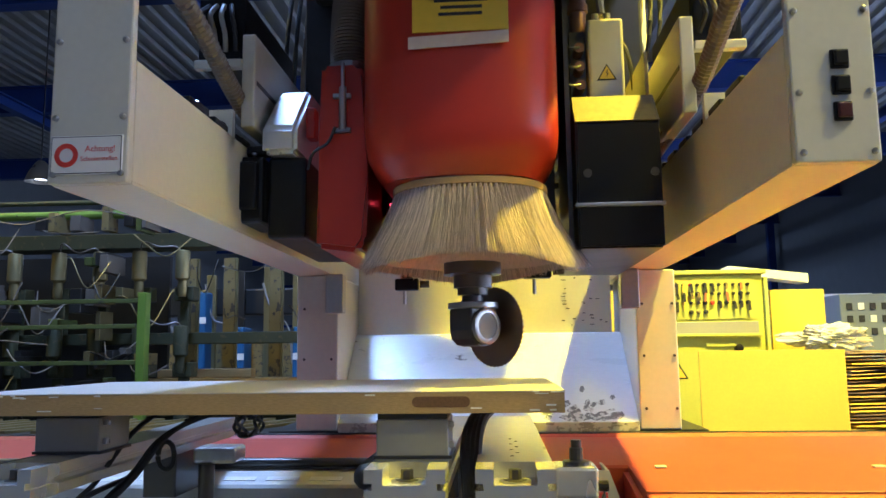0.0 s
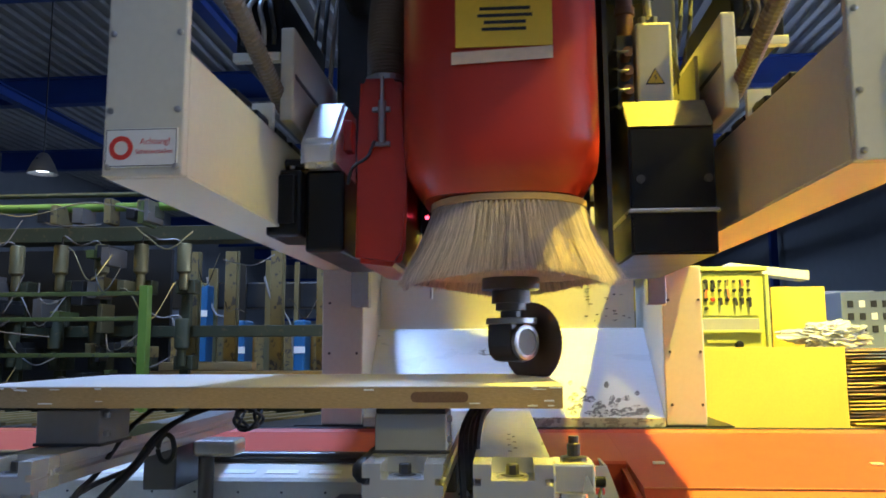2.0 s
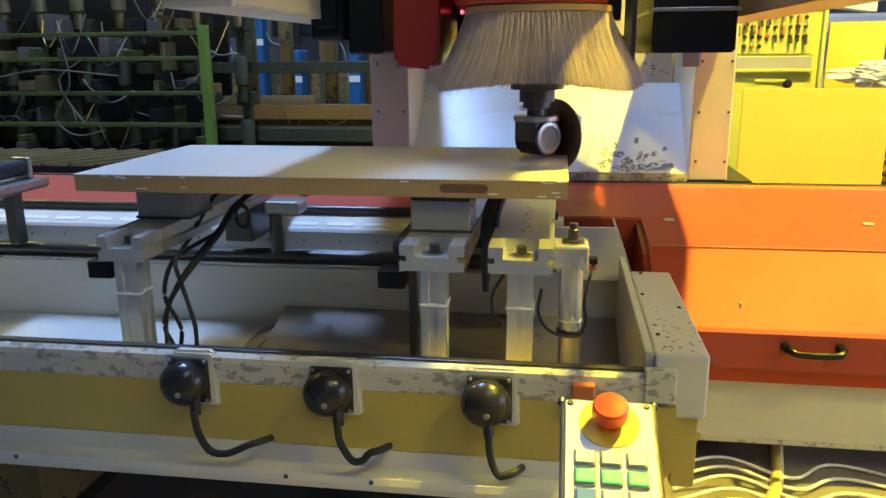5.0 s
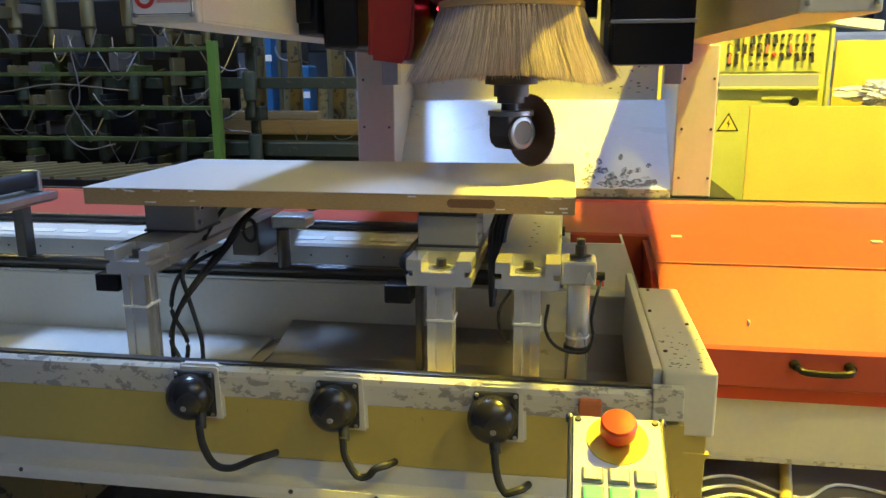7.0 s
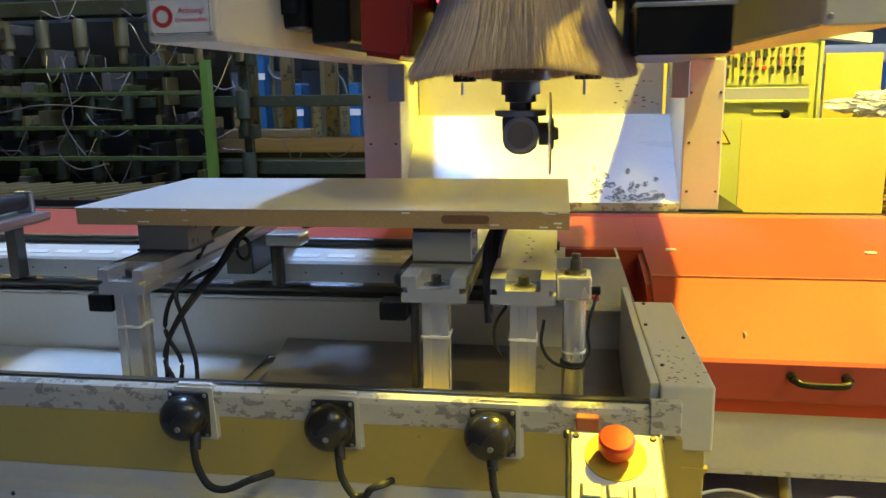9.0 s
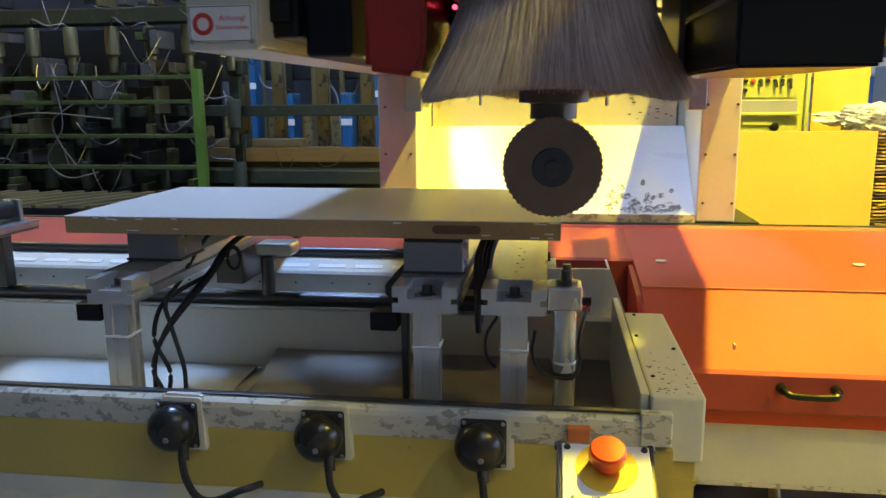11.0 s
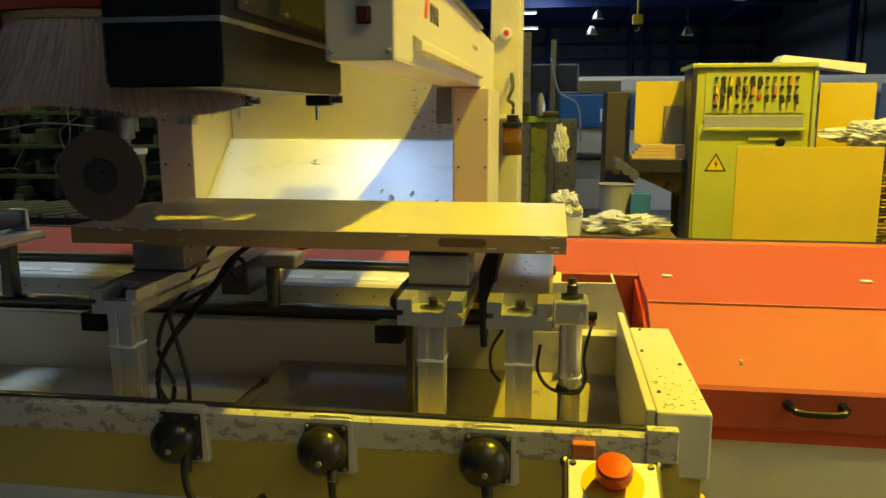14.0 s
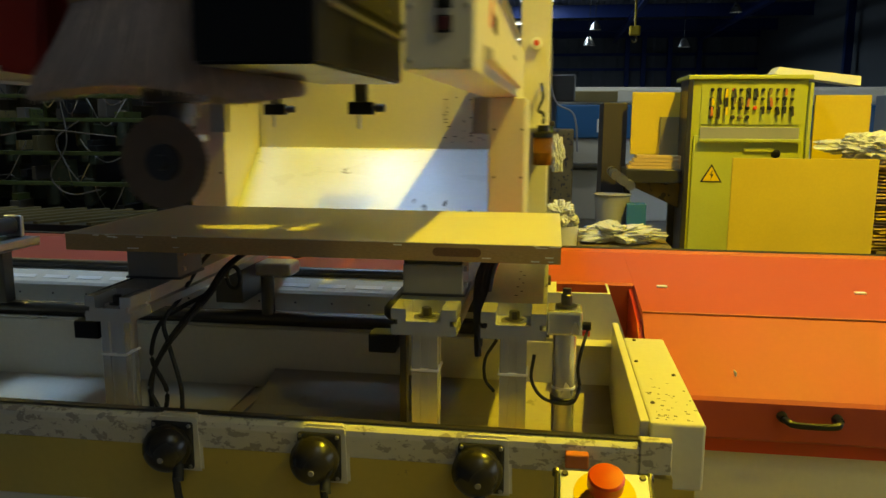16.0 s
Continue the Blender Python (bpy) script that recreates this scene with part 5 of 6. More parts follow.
part("side_frame", box(fresh(), CX0 - 0.035, CX0 - 0.001, CY - 0.03, CY + 0.3, 0.0, 1.525, 0.004), DARK_STEEL, cab, "dark cabinet side edge")
part("right_frame", box(fresh(), CX1 + 0.001, CX1 + 0.025, CY - 0.03, CY + 0.3, 0.0, 1.50, 0.004), GREEN_CAB, cab)
d = part("door", box(fresh(), CX0 + 0.02, CX1 - 0.03, CY - 0.015, CY - 0.0005, 0.10, 1.14, 0.004), GREEN_CAB, cab)
part("shelf_slot", box(fresh(), CX0 + 0.06, CX1 - 0.05, CY - 0.03, CY - 0.0155, 1.115, 1.20, 0.004), POD, cab, "grey document slot")
part("slot_ledge", box(fresh(), CX0 + 0.05, CX1 - 0.04, CY - 0.06, CY - 0.031, 1.10, 1.12, 0.003), GREEN_CAB, cab)
part("latch", box(fresh(), CX0 + 0.36, CX0 + 0.56, CY - 0.03, CY - 0.0155, 1.03, 1.055, 0.004), GREEN_CAB, d)
part("key_panel", box(fresh(), CX0 + 0.06, CX1 - 0.05, CY - 0.008, CY - 0.0005, 1.22, 1.49), GREEN_CAB, cab)
rnd = random.Random(5)
for r in range(4):
    for c in range(12):
        if r == 3 and c not in (0, 1, 3, 4, 5):
            continue
        x, z = CX0 + 0.13 + 0.048 * c, 1.455 - 0.062 * r
        mt = rnd.choice([INK, INK, INK, BRASS, DARK_STEEL, SIGN_RED if rnd.random() < 0.3 else INK])
        r0 = 0.011 + 0.006 * rnd.random()
        kb = part("knob", lathe(fresh(), [(r0, 0), (r0 * 0.85, 0.02), (0.004, 0.022)], pose(x, CY - 0.0082, z, 90), 10), mt, cab)
        if rnd.random() < 0.5 and r < 3:
            dx, dz = 0.016 * (rnd.random() - 0.5), 0.03 + 0.03 * rnd.random()
            part("key_tag", prism(fresh(), [(x - 0.007, z + 0.006), (x + 0.007, z + 0.006), (x + dx + 0.009, z - dz), (x + dx - 0.008, z - dz - 0.006)], CY - 0.040, CY - 0.0305, "y"), rnd.choice([INK, INK, RUST, TERRACOTTA, SIGN_YELLOW, DARK_STEEL]), kb)
tg = part("warning_triangle", prism(fresh(), [(1.005, 0.815), (1.155, 0.815), (1.08, 0.945)], CY - 0.0175, CY - 0.0155, "y"), INK, cab, "yellow high-voltage triangle")
part("triangle_ground", prism(fresh(), [(1.022, 0.825), (1.138, 0.825), (1.08, 0.925)], CY - 0.0195, CY - 0.0178, "y"), SIGN_YELLOW, tg)
part("flash", prism(fresh(), [(1.077, 0.832), (1.095, 0.872), (1.083, 0.872), (1.09, 0.905), (1.068, 0.865), (1.080, 0.865)], CY - 0.0215, CY - 0.0198, "y"), INK, tg)
part("round_lock", lathe(fresh(), [(0.03, 0), (0.028, 0.02), (0.012, 0.024)], pose(1.50, CY - 0.0155, 1.02, 90), 16), BLACK, cab)
lb = single("leaning_board", box(fresh(), 1.135, 2.03, 3.46, 3.48, 0.0, 1.005, 0.002), PLY, "large yellow faced board leaning on the cabinet", "board", (1.5, 3.47, 0.0))
single("leaning_board", box(fresh(), 1.79, 2.16, 4.02, 4.05, 0.0, 1.425, 0.002), PLY, "tall yellow faced board beside the cabinet", "board", (2.0, 4.03, 0.0))
yb = thing("board_stack", "yellow board crate with dark opening on a roller table", "crate", (0.72, 4.2, 0))
part("panel", box(fresh(), 0.55, 0.90, 4.20, 4.23, 0.99, 1.45, 0.003), PLY, yb)
part("inset", box(fresh(), 0.76, 0.90, 4.17, 4.199, 0.99, 1.27, 0.003), material("dull_olive_panel", (0.20, 0.17, 0.08), 0.7), yb)
for k in range(4):
    part("offcut", box(fresh(), 0.52 + 0.02 * k, 0.92, 3.98, 4.16, 0.895 + 0.025 * k, 0.917 + 0.025 * k, 0.002), PINE, yb)
rt = thing("roller_table", "dark steel roller table", "roller table", (0.7, 4.0, 0))
part("top", box(fresh(), 0.50, 0.92, 3.9, 4.3, 0.80, 0.8945, 0.004), DARK_STEEL, rt)
for k in range(3):
    part("roller", rod(fresh(), (0.42 + 0.05 * k, 3.75, 0.86 - 0.035 * k), (0.42 + 0.05 * k, 4.25, 0.86 - 0.035 * k), 0.035, 16), STEEL, rt, smooth=True)
part("bracket", prism(fresh(), [(0.50, 0.79), (0.92, 0.60), (0.92, 0.79)], 4.0, 4.03, "y"), RUST, rt)
for x, y in ((0.54, 4.26), (0.88, 4.26)):
    part("leg", box(fresh(), x - 0.025, x + 0.025, y - 0.025, y + 0.025, 0, 0.7995), DARK_STEEL, rt)
dk = thing("dark_cabinet", "tall dark brown sheet metal cabinet edge", "cabinet", (0.42, 4.5, 0))
part("body", box(fresh(), 0.35, 0.53, 4.32, 4.9, 0.0, 1.375, 0.004), material("dark_brown_sheet", (0.045, 0.035, 0.03), 0.5), dk)
bm2 = thing("edge_machine", "blue and white panel machine in the distance", "machine", (1.2, 8.3, 0))
part("base", box(fresh(), 0.03, 4.5, 8.05, 8.9, 0.0, 1.02, 0.02), CREAM, bm2, "pale grey lower body")
part("kick_shadow", box(fresh(), 0.03, 4.5, 8.0, 8.0495, 0.63, 0.66), DARK_STEEL, bm2)
part("deck", box(fresh(), 0.03, 4.5, 7.9, 8.0495, 0.69, 0.73, 0.01), STEEL, bm2)
part("blue_band", box(fresh(), 0.0, 4.4, 8.0, 8.85, 1.025, 1.438, 0.02), MACHINE_BLUE, bm2, "blue hood panel")
part("white_top", box(fresh(), 0.0, 4.4, 8.0, 8.8, 1.440, 1.65, 0.04), CREAM, bm2, "cream hood top")
part("window_slot", box(fresh(), 0.195, 0.74, 7.985, 7.9995, 1.47, 1.60, 0.007), BRASS, bm2, "long rounded window")
part("panel_box", box(fresh(), 0.50, 0.60, 7.97, 7.9995, 1.10, 1.26, 0.005), WHITE, bm2)
gs = thing("green_stand", "green painted tool stand with a grey clamp", "stand", (-0.16, 3.0, 0))
part("tall_post", box(fresh(), -0.324, -0.268, 2.98, 3.04, 0, 1.62, 0.003), GREEN, gs)
part("post", box(fresh(), -0.185, -0.088, 2.99, 3.04, 0, 1.165, 0.004), RAIL_GREEN, gs, "dull green flat post")
part("cross_bar", box(fresh(), -0.267, -0.03, 2.975, 3.0, 1.166, 1.205, 0.003), GREEN, gs)
part("peg", lathe(fresh(), [(0.03, 1.206), (0.03, 1.26), (0.022, 1.30), (0.012, 1.337), (0.004, 1.34)], Matrix.Translation((-0.128, 2.99, 0)), 16), STEEL, gs, smooth=True)
part("clamp", box(fresh(), -0.10, -0.02, 2.95, 3.02, 1.206, 1.235, 0.006), DARK_STEEL, gs)
part("clamp", box(fresh(), -0.235, -0.185, 2.95, 3.02, 1.206, 1.30, 0.012), RUBBER, gs)
part("foot", box(fresh(), -0.36, -0.05, 2.85, 3.15, 0, 0.02), GREEN, gs)


def crumple(bm, x, y, z, rx, ry, rz, seed, rough=0.25):
    bmesh.ops.create_icosphere(bm, subdivisions=5, radius=1.0)
    for v in bm.verts:
        n = noise.noise(v.co * 2.3 + Vector((seed, 0, 0))) + 0.6 * noise.noise(v.co * 6 + Vector((0, seed, 0))) - 0.35 * abs(noise.noise(v.co * 9 + Vector((0, 0, seed))))
        k = 1 + rough * n
        v.co = Vector((x + v.co.x * rx * k, y + v.co.y * ry * k, max(z, z + rz * 0.9 + v.co.z * rz * k)))
    return bm


single("hanging_bag", crumple(fresh(), -0.005, 2.95, 0.93, 0.042, 0.025, 0.11, 3, 0.5), FILM, "crumpled white bag hanging on the stand", "plastic bag", (0, 2.95, 0.93))
bk = thing("bucket", "white plastic bucket stuffed with a bag", "bucket", (0.01, 3.3, 0.0))
part("pail", lathe(fresh(), [(0.09, 0.0), (0.112, 0.45), (0.118, 0.46), (0.108, 0.46), (0.086, 0.01)], Matrix.Translation((0.04, 3.3, 0.1)), 28), WHITE, bk, smooth=True)
part("stool", box(fresh(), -0.10, 0.14, 3.18, 3.42, 0, 0.0995), PINE, bk)
single("crumpled_bag", crumple(fresh(), 0.035, 3.3, 0.545, 0.095, 0.085, 0.085, 5, 0.5), FILM, "crumpled film stuffed in the bucket", "plastic bag", (0.035, 3.3, 0.56))
wb = thing("waste_pile", "pile of clear film and cartons on a pallet", "waste pile", (0.4, 3.5, 0))
part("pallet", box(fresh(), 0.15, 0.75, 3.2, 3.9, 0.0, 0.44, 0.01), RUST, wb)
part("film", crumple(fresh(), 0.42, 3.40, 0.442, 0.24, 0.16, 0.065, 7, 0.6), FILM, wb, "crumpled clear film")
part("blue_carton", box(fresh(), 0.49, 0.62, 3.60, 3.73, 0.442, 0.675, 0.004), MACHINE_BLUE, wb, "blue carton")
part("grey_tub", lathe(fresh(), [(0.10, 0.442), (0.125, 0.72), (0.135, 0.73), (0.115, 0.73)], Matrix.Translation((0.40, 3.75, 0)), 24), POD, wb, smooth=True)
single("crumpled_film", crumple(fresh(), 2.05, 3.75, 1.0, 0.25, 0.15, 0.085, 11, 0.5), FILM, "crumpled white film heap on stacked sheets", "plastic film", (2.05, 3.75, 1.0))
ss = thing("sheet_stack", "stack of warped veneer and card sheets", "sheet stack", (2.35, 3.8, 0))
rnd = random.Random(8)
for k in range(26):
    z = 0.40 + 0.023 * k
    a = 0.05 * rnd.random()
    bm = fresh()
    prism(bm, [(2.065 + a, z), (2.4, z + 0.02 * rnd.random()), (3.0 + 0.1 * rnd.random(), z + 0.01), (3.0, z + 0.016), (2.4, z + 0.018), (2.065 + a, z + 0.010)], 3.55 + 0.05 * rnd.random(), 4.1, "y")
    part("sheet", bm, rnd.choice([PLY, PINE, RUST, MDF_EDGE]), ss)
part("pallet", box(fresh(), 2.1, 3.0, 3.55, 4.1, 0.0, 0.398), RUST, ss)
gc = thing("grey_console", "grey switch console near the windows", "console", (3.3, 5.5, 0))
part("body", box(fresh(), 2.9, 3.6, 5.5, 5.9, 0.0, 1.48, 0.01), material("grey_blue_console", (0.17, 0.20, 0.25), 0.5), gc)
for r in range(3):
    for c in range(6):
        part("switch", box(fresh(), 2.95 + 0.10 * c, 3.0 + 0.10 * c, 5.488, 5.4995, 1.12 + 0.11 * r, 1.18 + 0.11 * r, 0.003), INK if (r + c) % 3 else WHITE, gc)
single("roof_flap", prism(fresh(), [(1.62, 1.60), (1.66, 1.65), (2.25, 1.58), (2.25, 1.51)], 4.5, 4.7, "y"), WHITE, "white machine hood flap behind the cabinet", "hood", (1.9, 4.6, 1.5))
part("flap_post", box(fresh(), 1.75, 1.80, 4.55, 4.62, 0.0, 1.55), DARK_STEEL, cab)

# press rack with cylinders and green rails
rack = thing("press_rack", "grimy green press frame with rows of clamping cylinders", "press rack", (-4.2, 4.0, 0))
part("end_post", box(fresh(), -2.665, -2.605, 3.70, 3.78, 0.0, 1.46, 0.004), GREEN, rack, "bright green end post")
for z in (1.39, 1.21, 0.955, 0.72):
    part("rail", box(fresh(), -7.2, -2.666, 3.72, 3.76, z, z + 0.03, 0.003), RAIL_GREEN, rack, "dull green rail")
part("top_beam", box(fresh(), -7.2, -1.55, 4.3, 4.55, 1.86, 1.98, 0.006), OLD_GREEN, rack)
part("second_beam", box(fresh(), -7.2, -1.0, 4.3, 4.5, 1.10, 1.19, 0.006), OLD_GREEN, rack)
part("lower_beam", box(fresh(), -7.2, -1.2, 4.3, 4.6, 0.55, 0.66, 0.006), OLD_GREEN, rack)
part("pipe", rod(fresh(), (-7.2, 4.1, 2.10), (-1.5, 4.1, 2.10), 0.035, 12), GREEN, rack)
part("pipe", rod(fresh(), (-7.2, 4.2, 2.22), (-1.2, 4.2, 2.22), 0.02, 10), OLD_GREEN, rack)
rnd = random.Random(12)
for r, (z0, y) in enumerate(((1.60, 4.15), (1.02, 4.15), (0.52, 4.2))):
    for i in range(14):
        x = -6.9 + 0.335 * i + 0.03 * rnd.random()
        cyl = part("clamp_cylinder", lathe(fresh(), [(0.030, -0.14), (0.035, -0.12), (0.035, -0.02), (0.055, 0.0), (0.055, 0.20), (0.05, 0.215), (0.02, 0.22)], Matrix.Translation((x, y, z0)), 14), BRASS if r == 0 else OLD_GREEN, rack, "" if r else "dull brass clamping cylinder", True)
        part("yoke", box(fresh(), x - 0.075, x + 0.075, y + 0.03, y + 0.16, z0 - 0.17, z0 - 0.06, 0.008), OLD_GREEN, cyl)
        part("stem", box(fresh(), x - 0.035, x + 0.035, y + 0.05, y + 0.11, z0 - 0.42, z0 - 0.171, 0.006), OLD_GREEN, cyl)
        if i % 2 == 0:
            part("hose", tube(fresh(), [(x, y, z0 + 0.20), (x + 0.05, y - 0.05, z0 + 0.28), (x + 0.18, y - 0.06, z0 + 0.20 + 0.06 * rnd.random()), (x + 0.30, y - 0.03, z0 + 0.24), (x + 0.335, y, z0 + 0.18)], 0.008, 6, 5), HOSE_GREY, cyl, "pale hose", True)
for k in range(10):
    x = -6.6 + 0.45 * k
    part("lower_foot", crumple(fresh(), x, 3.95, 0.28, 0.16, 0.10, 0.09, k, 0.3), OLD_GREEN, rack)
part("dark_back", box(fresh(), -7.2, -2.9, 4.75, 4.80, 0.0, 1.85), DARK_STEEL, rack, "dark back plate")
part("sill", box(fresh(), -7.2, -1.3, 3.6, 4.3, 0.0, 0.26), OLD_GREEN, rack)
cb = thing("rack_hoses", "pale loose air hoses hanging on the press", "hose", (-3.6, 3.68, 0.6))
for k, pts in enumerate(([(-3.75, 3.68, 1.40), (-3.70, 3.66, 1.05), (-3.85, 3.66, 0.80), (-3.70, 3.66, 0.66), (-3.45, 3.67, 0.70)], [(-3.6, 3.68, 1.22), (-3.78, 3.66, 1.08), (-3.72, 3.66, 0.90), (-3.62, 3.66, 0.76)], [(-5.4, 3.68, 1.13), (-4.9, 3.66, 1.16), (-4.4, 3.66, 1.09), (-3.9, 3.66, 1.15), (-3.3, 3.68, 1.10)], [(-4.6, 3.9, 2.03), (-4.2, 3.88, 2.12), (-3.7, 3.88, 2.00), (-3.2, 3.9, 2.10), (-2.7, 3.9, 2.02)])):
    part("hose", tube(fresh(), pts, 0.006, 6, 8), HOSE_GREY, cb, smooth=True)
rnd = random.Random(33)
for k in range(110):
    x, y, z = -6.6 + 3.9 * rnd.random(), 3.86 + 0.2 * rnd.random(), rnd.choice((0.45, 0.74, 0.98, 1.24, 1.42, 1.66, 2.0)) + 0.08 * rnd.random()
    w, h = 0.015 + 0.03 * rnd.random(), 0.02 + 0.09 * rnd.random()
    part("fitting", box(fresh(), x - w, x + w, y, 4.16, z - h, z + h, 0.004), rnd.choice((OLD_GREEN, RAIL_GREEN, RUST, BRASS, DARK_STEEL, DARK_STEEL, HOSE_GREY)), rack)
for k in range(34):
    x, z = -6.4 + 5.0 * rnd.random(), 0.7 + 1.3 * rnd.random()
    y = 3.80 if x < -2.75 else 4.62
    dx = 0.15 + 0.3 * rnd.random()
    part("air_line", tube(fresh(), [(x, y + 0.1, z), (x + dx * 0.3, y, z - 0.12 * rnd.random()), (x + dx * 0.7, y - 0.02, z - 0.25 * rnd.random()), (x + dx, y + 0.1, z - 0.1 + 0.2 * rnd.random())], 0.005, 5, 5), rnd.choice((HOSE_GREY, HOSE_GREY, POD, RUBBER, BRASS)), rack, smooth=True)
for x in (-2.76, -2.42, -2.02, -1.62, -1.28):
    t = thing("rusty_post", "rusty yellow steel guide post", "post", (x, 4.9, 0), "guide posts")
    part("channel", prism(fresh(), [(x - 0.05, 4.86), (x + 0.05, 4.86), (x + 0.05, 4.95), (x + 0.035, 4.95), (x + 0.035, 4.875), (x - 0.035, 4.875), (x - 0.035, 4.95), (x - 0.05, 4.95)], 0.0, 1.84, "z"), RUST, t)
    part("edge_strip", box(fresh(), x + 0.051, x + 0.068, 4.87, 4.90, 0.7, 1.84), BRASS, t)
tm = thing("timber_beam", "long sawn pine beams resting on the press sill", "timber", (-2.4, 4.7, 0.70))
part("lower_beam", box(fresh(), -3.12, -1.2, 4.66, 4.80, 0.70, 0.825, 0.006), PINE, tm)
part("upper_beam", box(fresh(), -2.95, -2.155, 4.68, 4.80, 0.826, 0.90, 0.008), PINE, tm)
part("trestle", box(fresh(), -3.1, -1.2, 4.68, 4.78, 0.0, 0.6995), OLD_GREEN, tm)
for k, (x, y, z) in enumerate(((-2.25, 6.5, 1.0), (-2.9, 6.5, 1.0), (-1.9, 6.6, 1.3), (-3.4, 6.7, 1.4))):
    t = thing("blue_machine_block", "blue machine housing behind the press", "machine", (x, y, 0), "blue machines")
    part("body", box(fresh(), x - 0.06, x + 0.06, y, y + 0.3, 0.0, z + 0.3, 0.02), MACHINE_BLUE, t)
    part("label_plate", box(fresh(), x - 0.05, x + 0.07, y - 0.01, y - 0.0005, z - 0.05, z + 0.02), WHITE, t)
bp = thing("old_press", "dark brown machine frame behind the posts", "machine", (-1.8, 6.9, 0))
part("frame", box(fresh(), -4.5, 0.2, 6.95, 7.3, 0.0, 1.15, 0.02), RUST, bp)
part("upper_frame", box(fresh(), -4.5, 0.2, 7.0, 7.3, 1.45, 1.75, 0.02), DARK_STEEL, bp)
rnd = random.Random(21)
for k in range(14):
    x = -4.4 + 0.33 * k
    part("upright", box(fresh(), x, x + 0.05 + 0.07 * rnd.random(), 6.9, 6.949, 0.0, 1.9 + 0.2 * rnd.random(), 0.004), rnd.choice([RUST, DARK_STEEL, OLD_GREEN, BRASS]), bp)
    if k % 2:
        part("hose", tube(fresh(), [(x, 6.86, 1.8), (x + 0.1, 6.84, 1.4 + 0.2 * rnd.random()), (x + 0.3, 6.84, 1.3), (x + 0.35, 6.86, 0.9)], 0.012, 6, 6), POD, bp, "pale hose", True)
pr = thing("chain_conveyor", "dark conveyor with pale rods behind the bed", "conveyor", (-3.0, 2.6, 0))
part("frame", box(fresh(), -6.0, -1.05, 2.2, 2.9, 0.50, 0.64, 0.005), DARK_STEEL, pr)
part("leg", box(fresh(), -5.5, -5.4, 2.4, 2.7, 0, 0.4995), DARK_STEEL, pr)
part("leg", box(fresh(), -1.5, -1.4, 2.4, 2.7, 0, 0.4995), DARK_STEEL, pr)
for k in range(26):
    x = -5.6 + 0.165 * k
    part("slat", prism(fresh(), [(x, 2.2), (x + 0.03, 2.2), (x + 0.38, 2.9), (x + 0.35, 2.9)], 0.6405, 0.655, "z"), BRASS, pr)
sc = thing("parked_console", "parked aluminium console with a black rubber roller", "console", (-1.95, 0.4, 0.66))
XC = -1.93
part("beam", prism(fresh(), [(XC - 0.07, 0.815), (XC - 0.07, 0.793), (XC - 0.06, 0.789), (XC - 0.06, 0.788), (XC - 0.07, 0.787), (XC - 0.07, 0.785), (XC + 0.07, 0.785), (XC + 0.07, 0.787), (XC + 0.06, 0.788), (XC + 0.06, 0.789), (XC + 0.07, 0.793), (XC + 0.07, 0.815)], -0.10, 0.74, "y"), ALU_TOP, sc, "slotted aluminium beam")
part("roller", rod(fresh(), (XC - 0.01, 0.0, 0.858), (XC - 0.01, 0.70, 0.858), 0.030, 18), RUBBER, sc, "black rubber roller", True)
for y in (0.0, 0.705):
    part("roller_bearing", box(fresh(), XC - 0.045, XC + 0.025, y, y + 0.02, 0.8155, 0.893, 0.006), STEEL, sc)
part("side_rail", box(fresh(), XC - 0.12, XC - 0.072, -0.05, 0.72, 0.80, 0.868, 0.004), ALU, sc)
part("foot", box(fresh(), XC - 0.02, XC + 0.02, 0.605, 0.655, 0.595, 0.7845, 0.004), DARK_STEEL, sc)


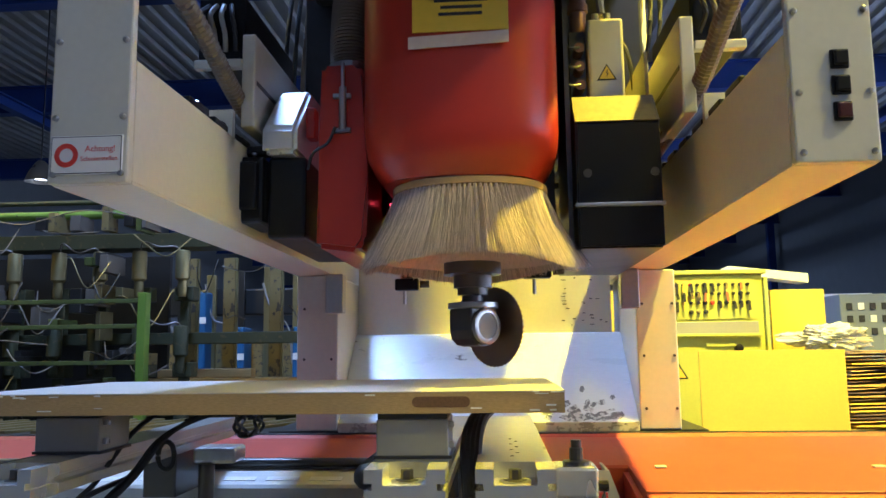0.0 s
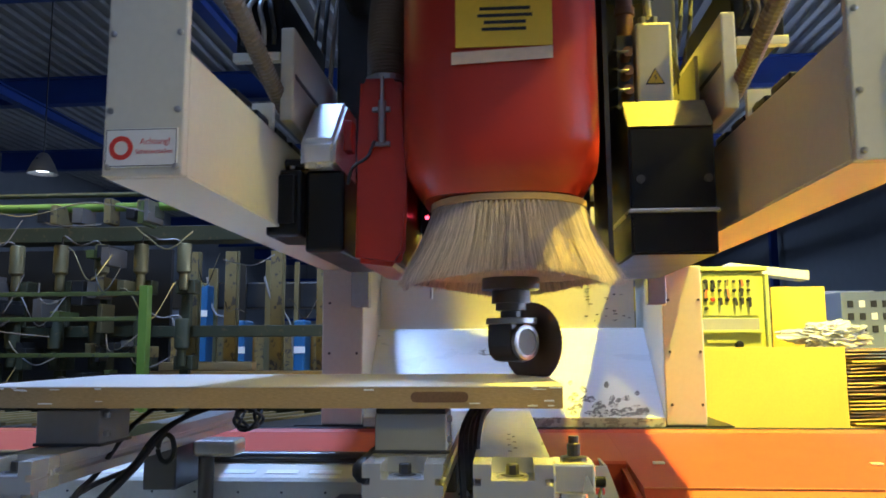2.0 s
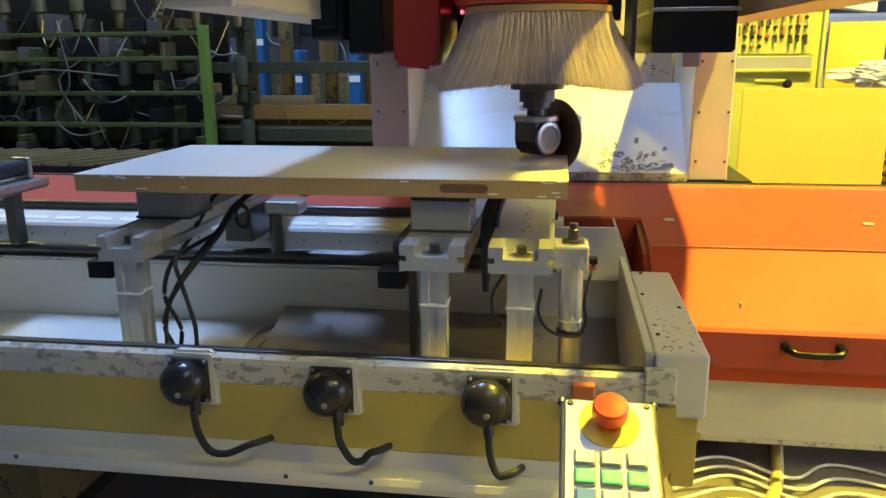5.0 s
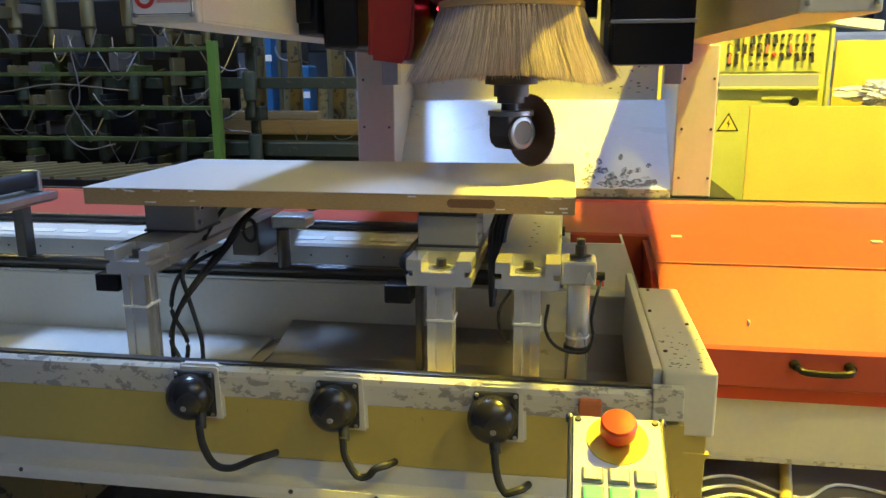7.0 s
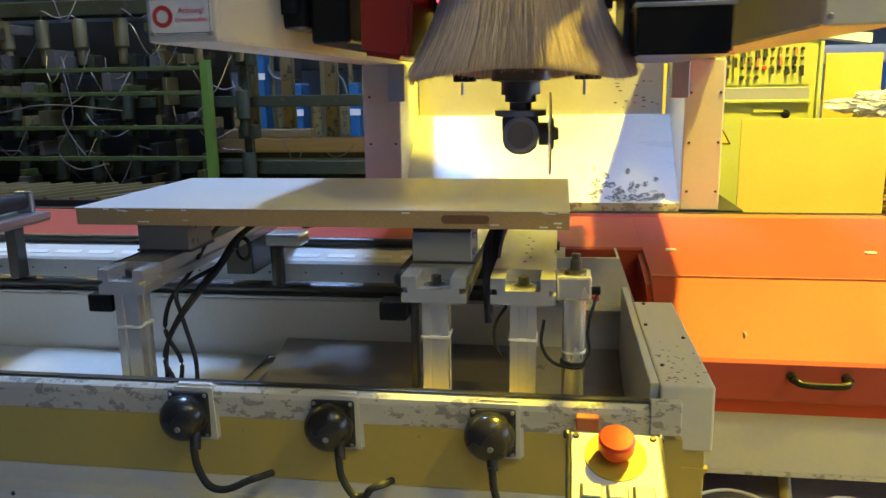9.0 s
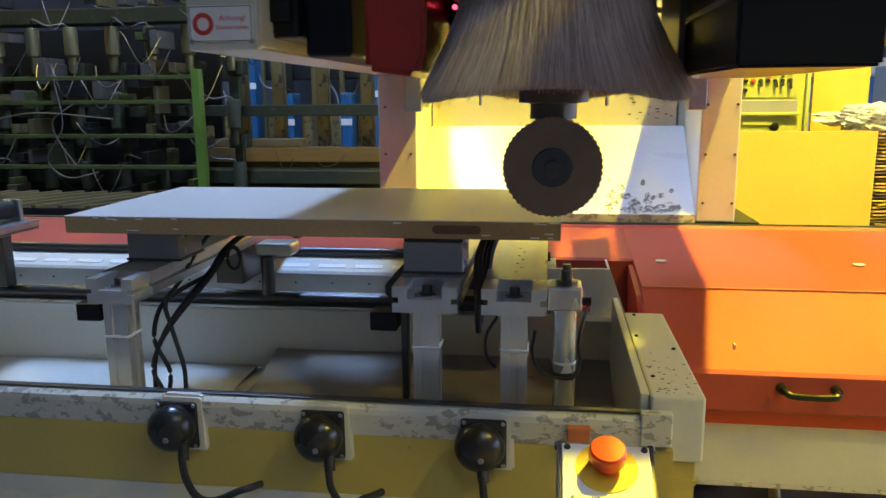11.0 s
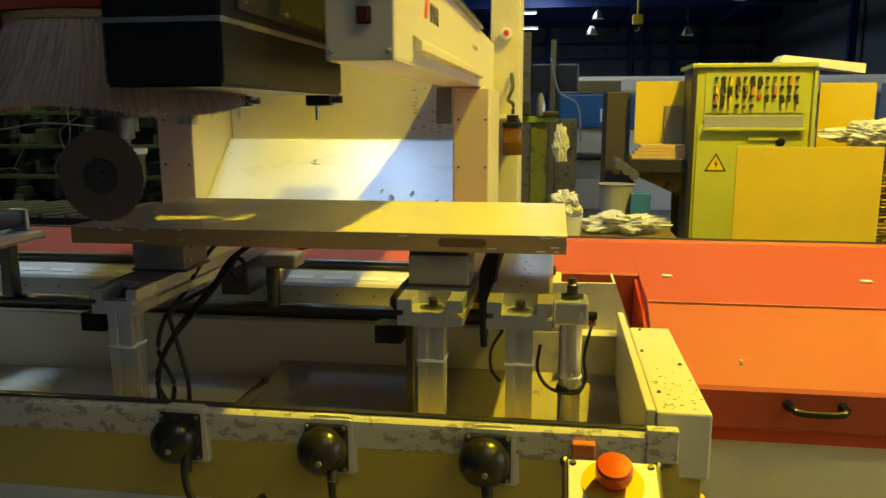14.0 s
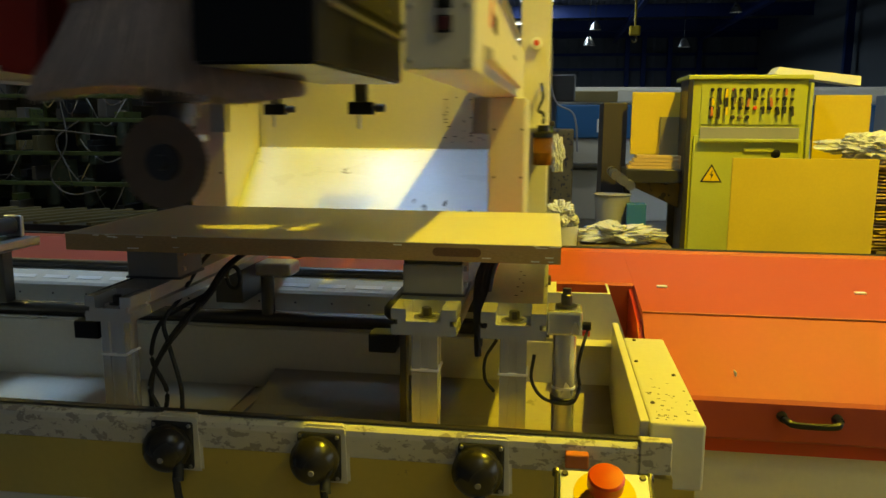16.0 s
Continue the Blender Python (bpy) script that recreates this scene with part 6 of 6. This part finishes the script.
# ---- what moves ----
# seconds, column along the bed, head reach along the arm, head height, saw turn, spindle unit reach
TRAVEL = [
    (0.0, 0.000, 0.00, 0.000, 45, 0), (0.25, 0.000, 0.00, -0.028, 45, 0), (0.5, 0.001, 0.00, -0.050, 45, 0), (1.0, 0.004, 0.00, -0.054, 45, 0),
    (1.5, 0.036, 0.00, -0.055, 45, 0), (2.0, 0.100, 0.00, -0.052, 45, 0), (2.5, 0.176, 0.00, -0.034, 45, 0), (3.0, 0.222, 0.00, -0.046, 45, 0),
    (3.5, 0.224, 0.00, -0.063, 45, 0), (4.0, 0.208, 0.00, -0.078, 45, 0), (5.2, 0.080, 0.00, -0.085, 45, 0), (6.3, 0.008, 0.00, -0.055, 45, 0),
    (6.5, 0.007, 0.00, -0.047, 45, 0), (7.0, 0.007, 0.00, -0.026, 45, 0), (7.5, 0.007, 0.00, -0.004, 45, 0), (8.0, 0.006, 0.00, 0.019, 45, 0),
    (8.4, 0.006, 0.00, 0.027, 45, 0), (8.7, 0.020, -0.05, 0.027, 36, -0.06), (9.0, 0.065, -0.21, 0.025, 3, -0.29), (9.2, 0.105, -0.33, 0.022, -28, -0.55),
    (9.7, 0.200, -0.50, 0.015, -75, -0.86), (10.5, 0.235, -0.52, 0.005, -90, -0.90), (11.0, 0.170, -0.52, 0.0, -90, -0.90),
    (11.3, 0.122, -0.52, 0.0, -90, -0.90), (11.5, 0.088, -0.52, 0.0, -90, -0.90), (12.0, -0.045, -0.52, 0.0, -90, -0.90), (12.5, -0.241, -0.52, 0.0, -90, -0.90),
    (13.0, -0.474, -0.52, 0.0, -90, -0.90), (13.5, -0.697, -0.52, 0.0, -90, -0.90), (14.0, -0.870, -0.52, 0.0, -90, -0.90), (14.5, -0.975, -0.52, 0.0, -90, -0.90),
    (15.0, -1.019, -0.52, 0.002, -90, -0.90), (15.25, -1.022, -0.52, 0.024, -90, -0.90), (15.5, -1.012, -0.52, 0.048, -90, -0.90), (16.0, -0.702, -0.52, 0.050, -90, -0.90),
]


def motions():
    c, a, h, s = (o.location.copy() for o in (col, arm, head, saw))
    walk(col, [(t, pose(c.x + g, c.y, c.z)) for t, g, r, z, w, q in TRAVEL])
    walk(arm, [(t, pose(a.x + g, a.y, a.z)) for t, g, r, z, w, q in TRAVEL])
    walk(head, [(t, pose(h.x + g, h.y + r, h.z + z)) for t, g, r, z, w, q in TRAVEL])
    walk(saw, [(t, pose(s.x + g, s.y + r, s.z + z, 0, 0, w)) for t, g, r, z, w, q in TRAVEL])

    p = spin.location.copy()
    # Extra sideways travel and halved height fit the unit to the camera's view.
    walk(spin, [(t, pose(p.x + g + (0.3 * g if 1 < t < 6 else 0), p.y + q, p.z + (0.5 * z if 1 < t < 6 else z))) for t, g, r, z, w, q in TRAVEL])


motions()
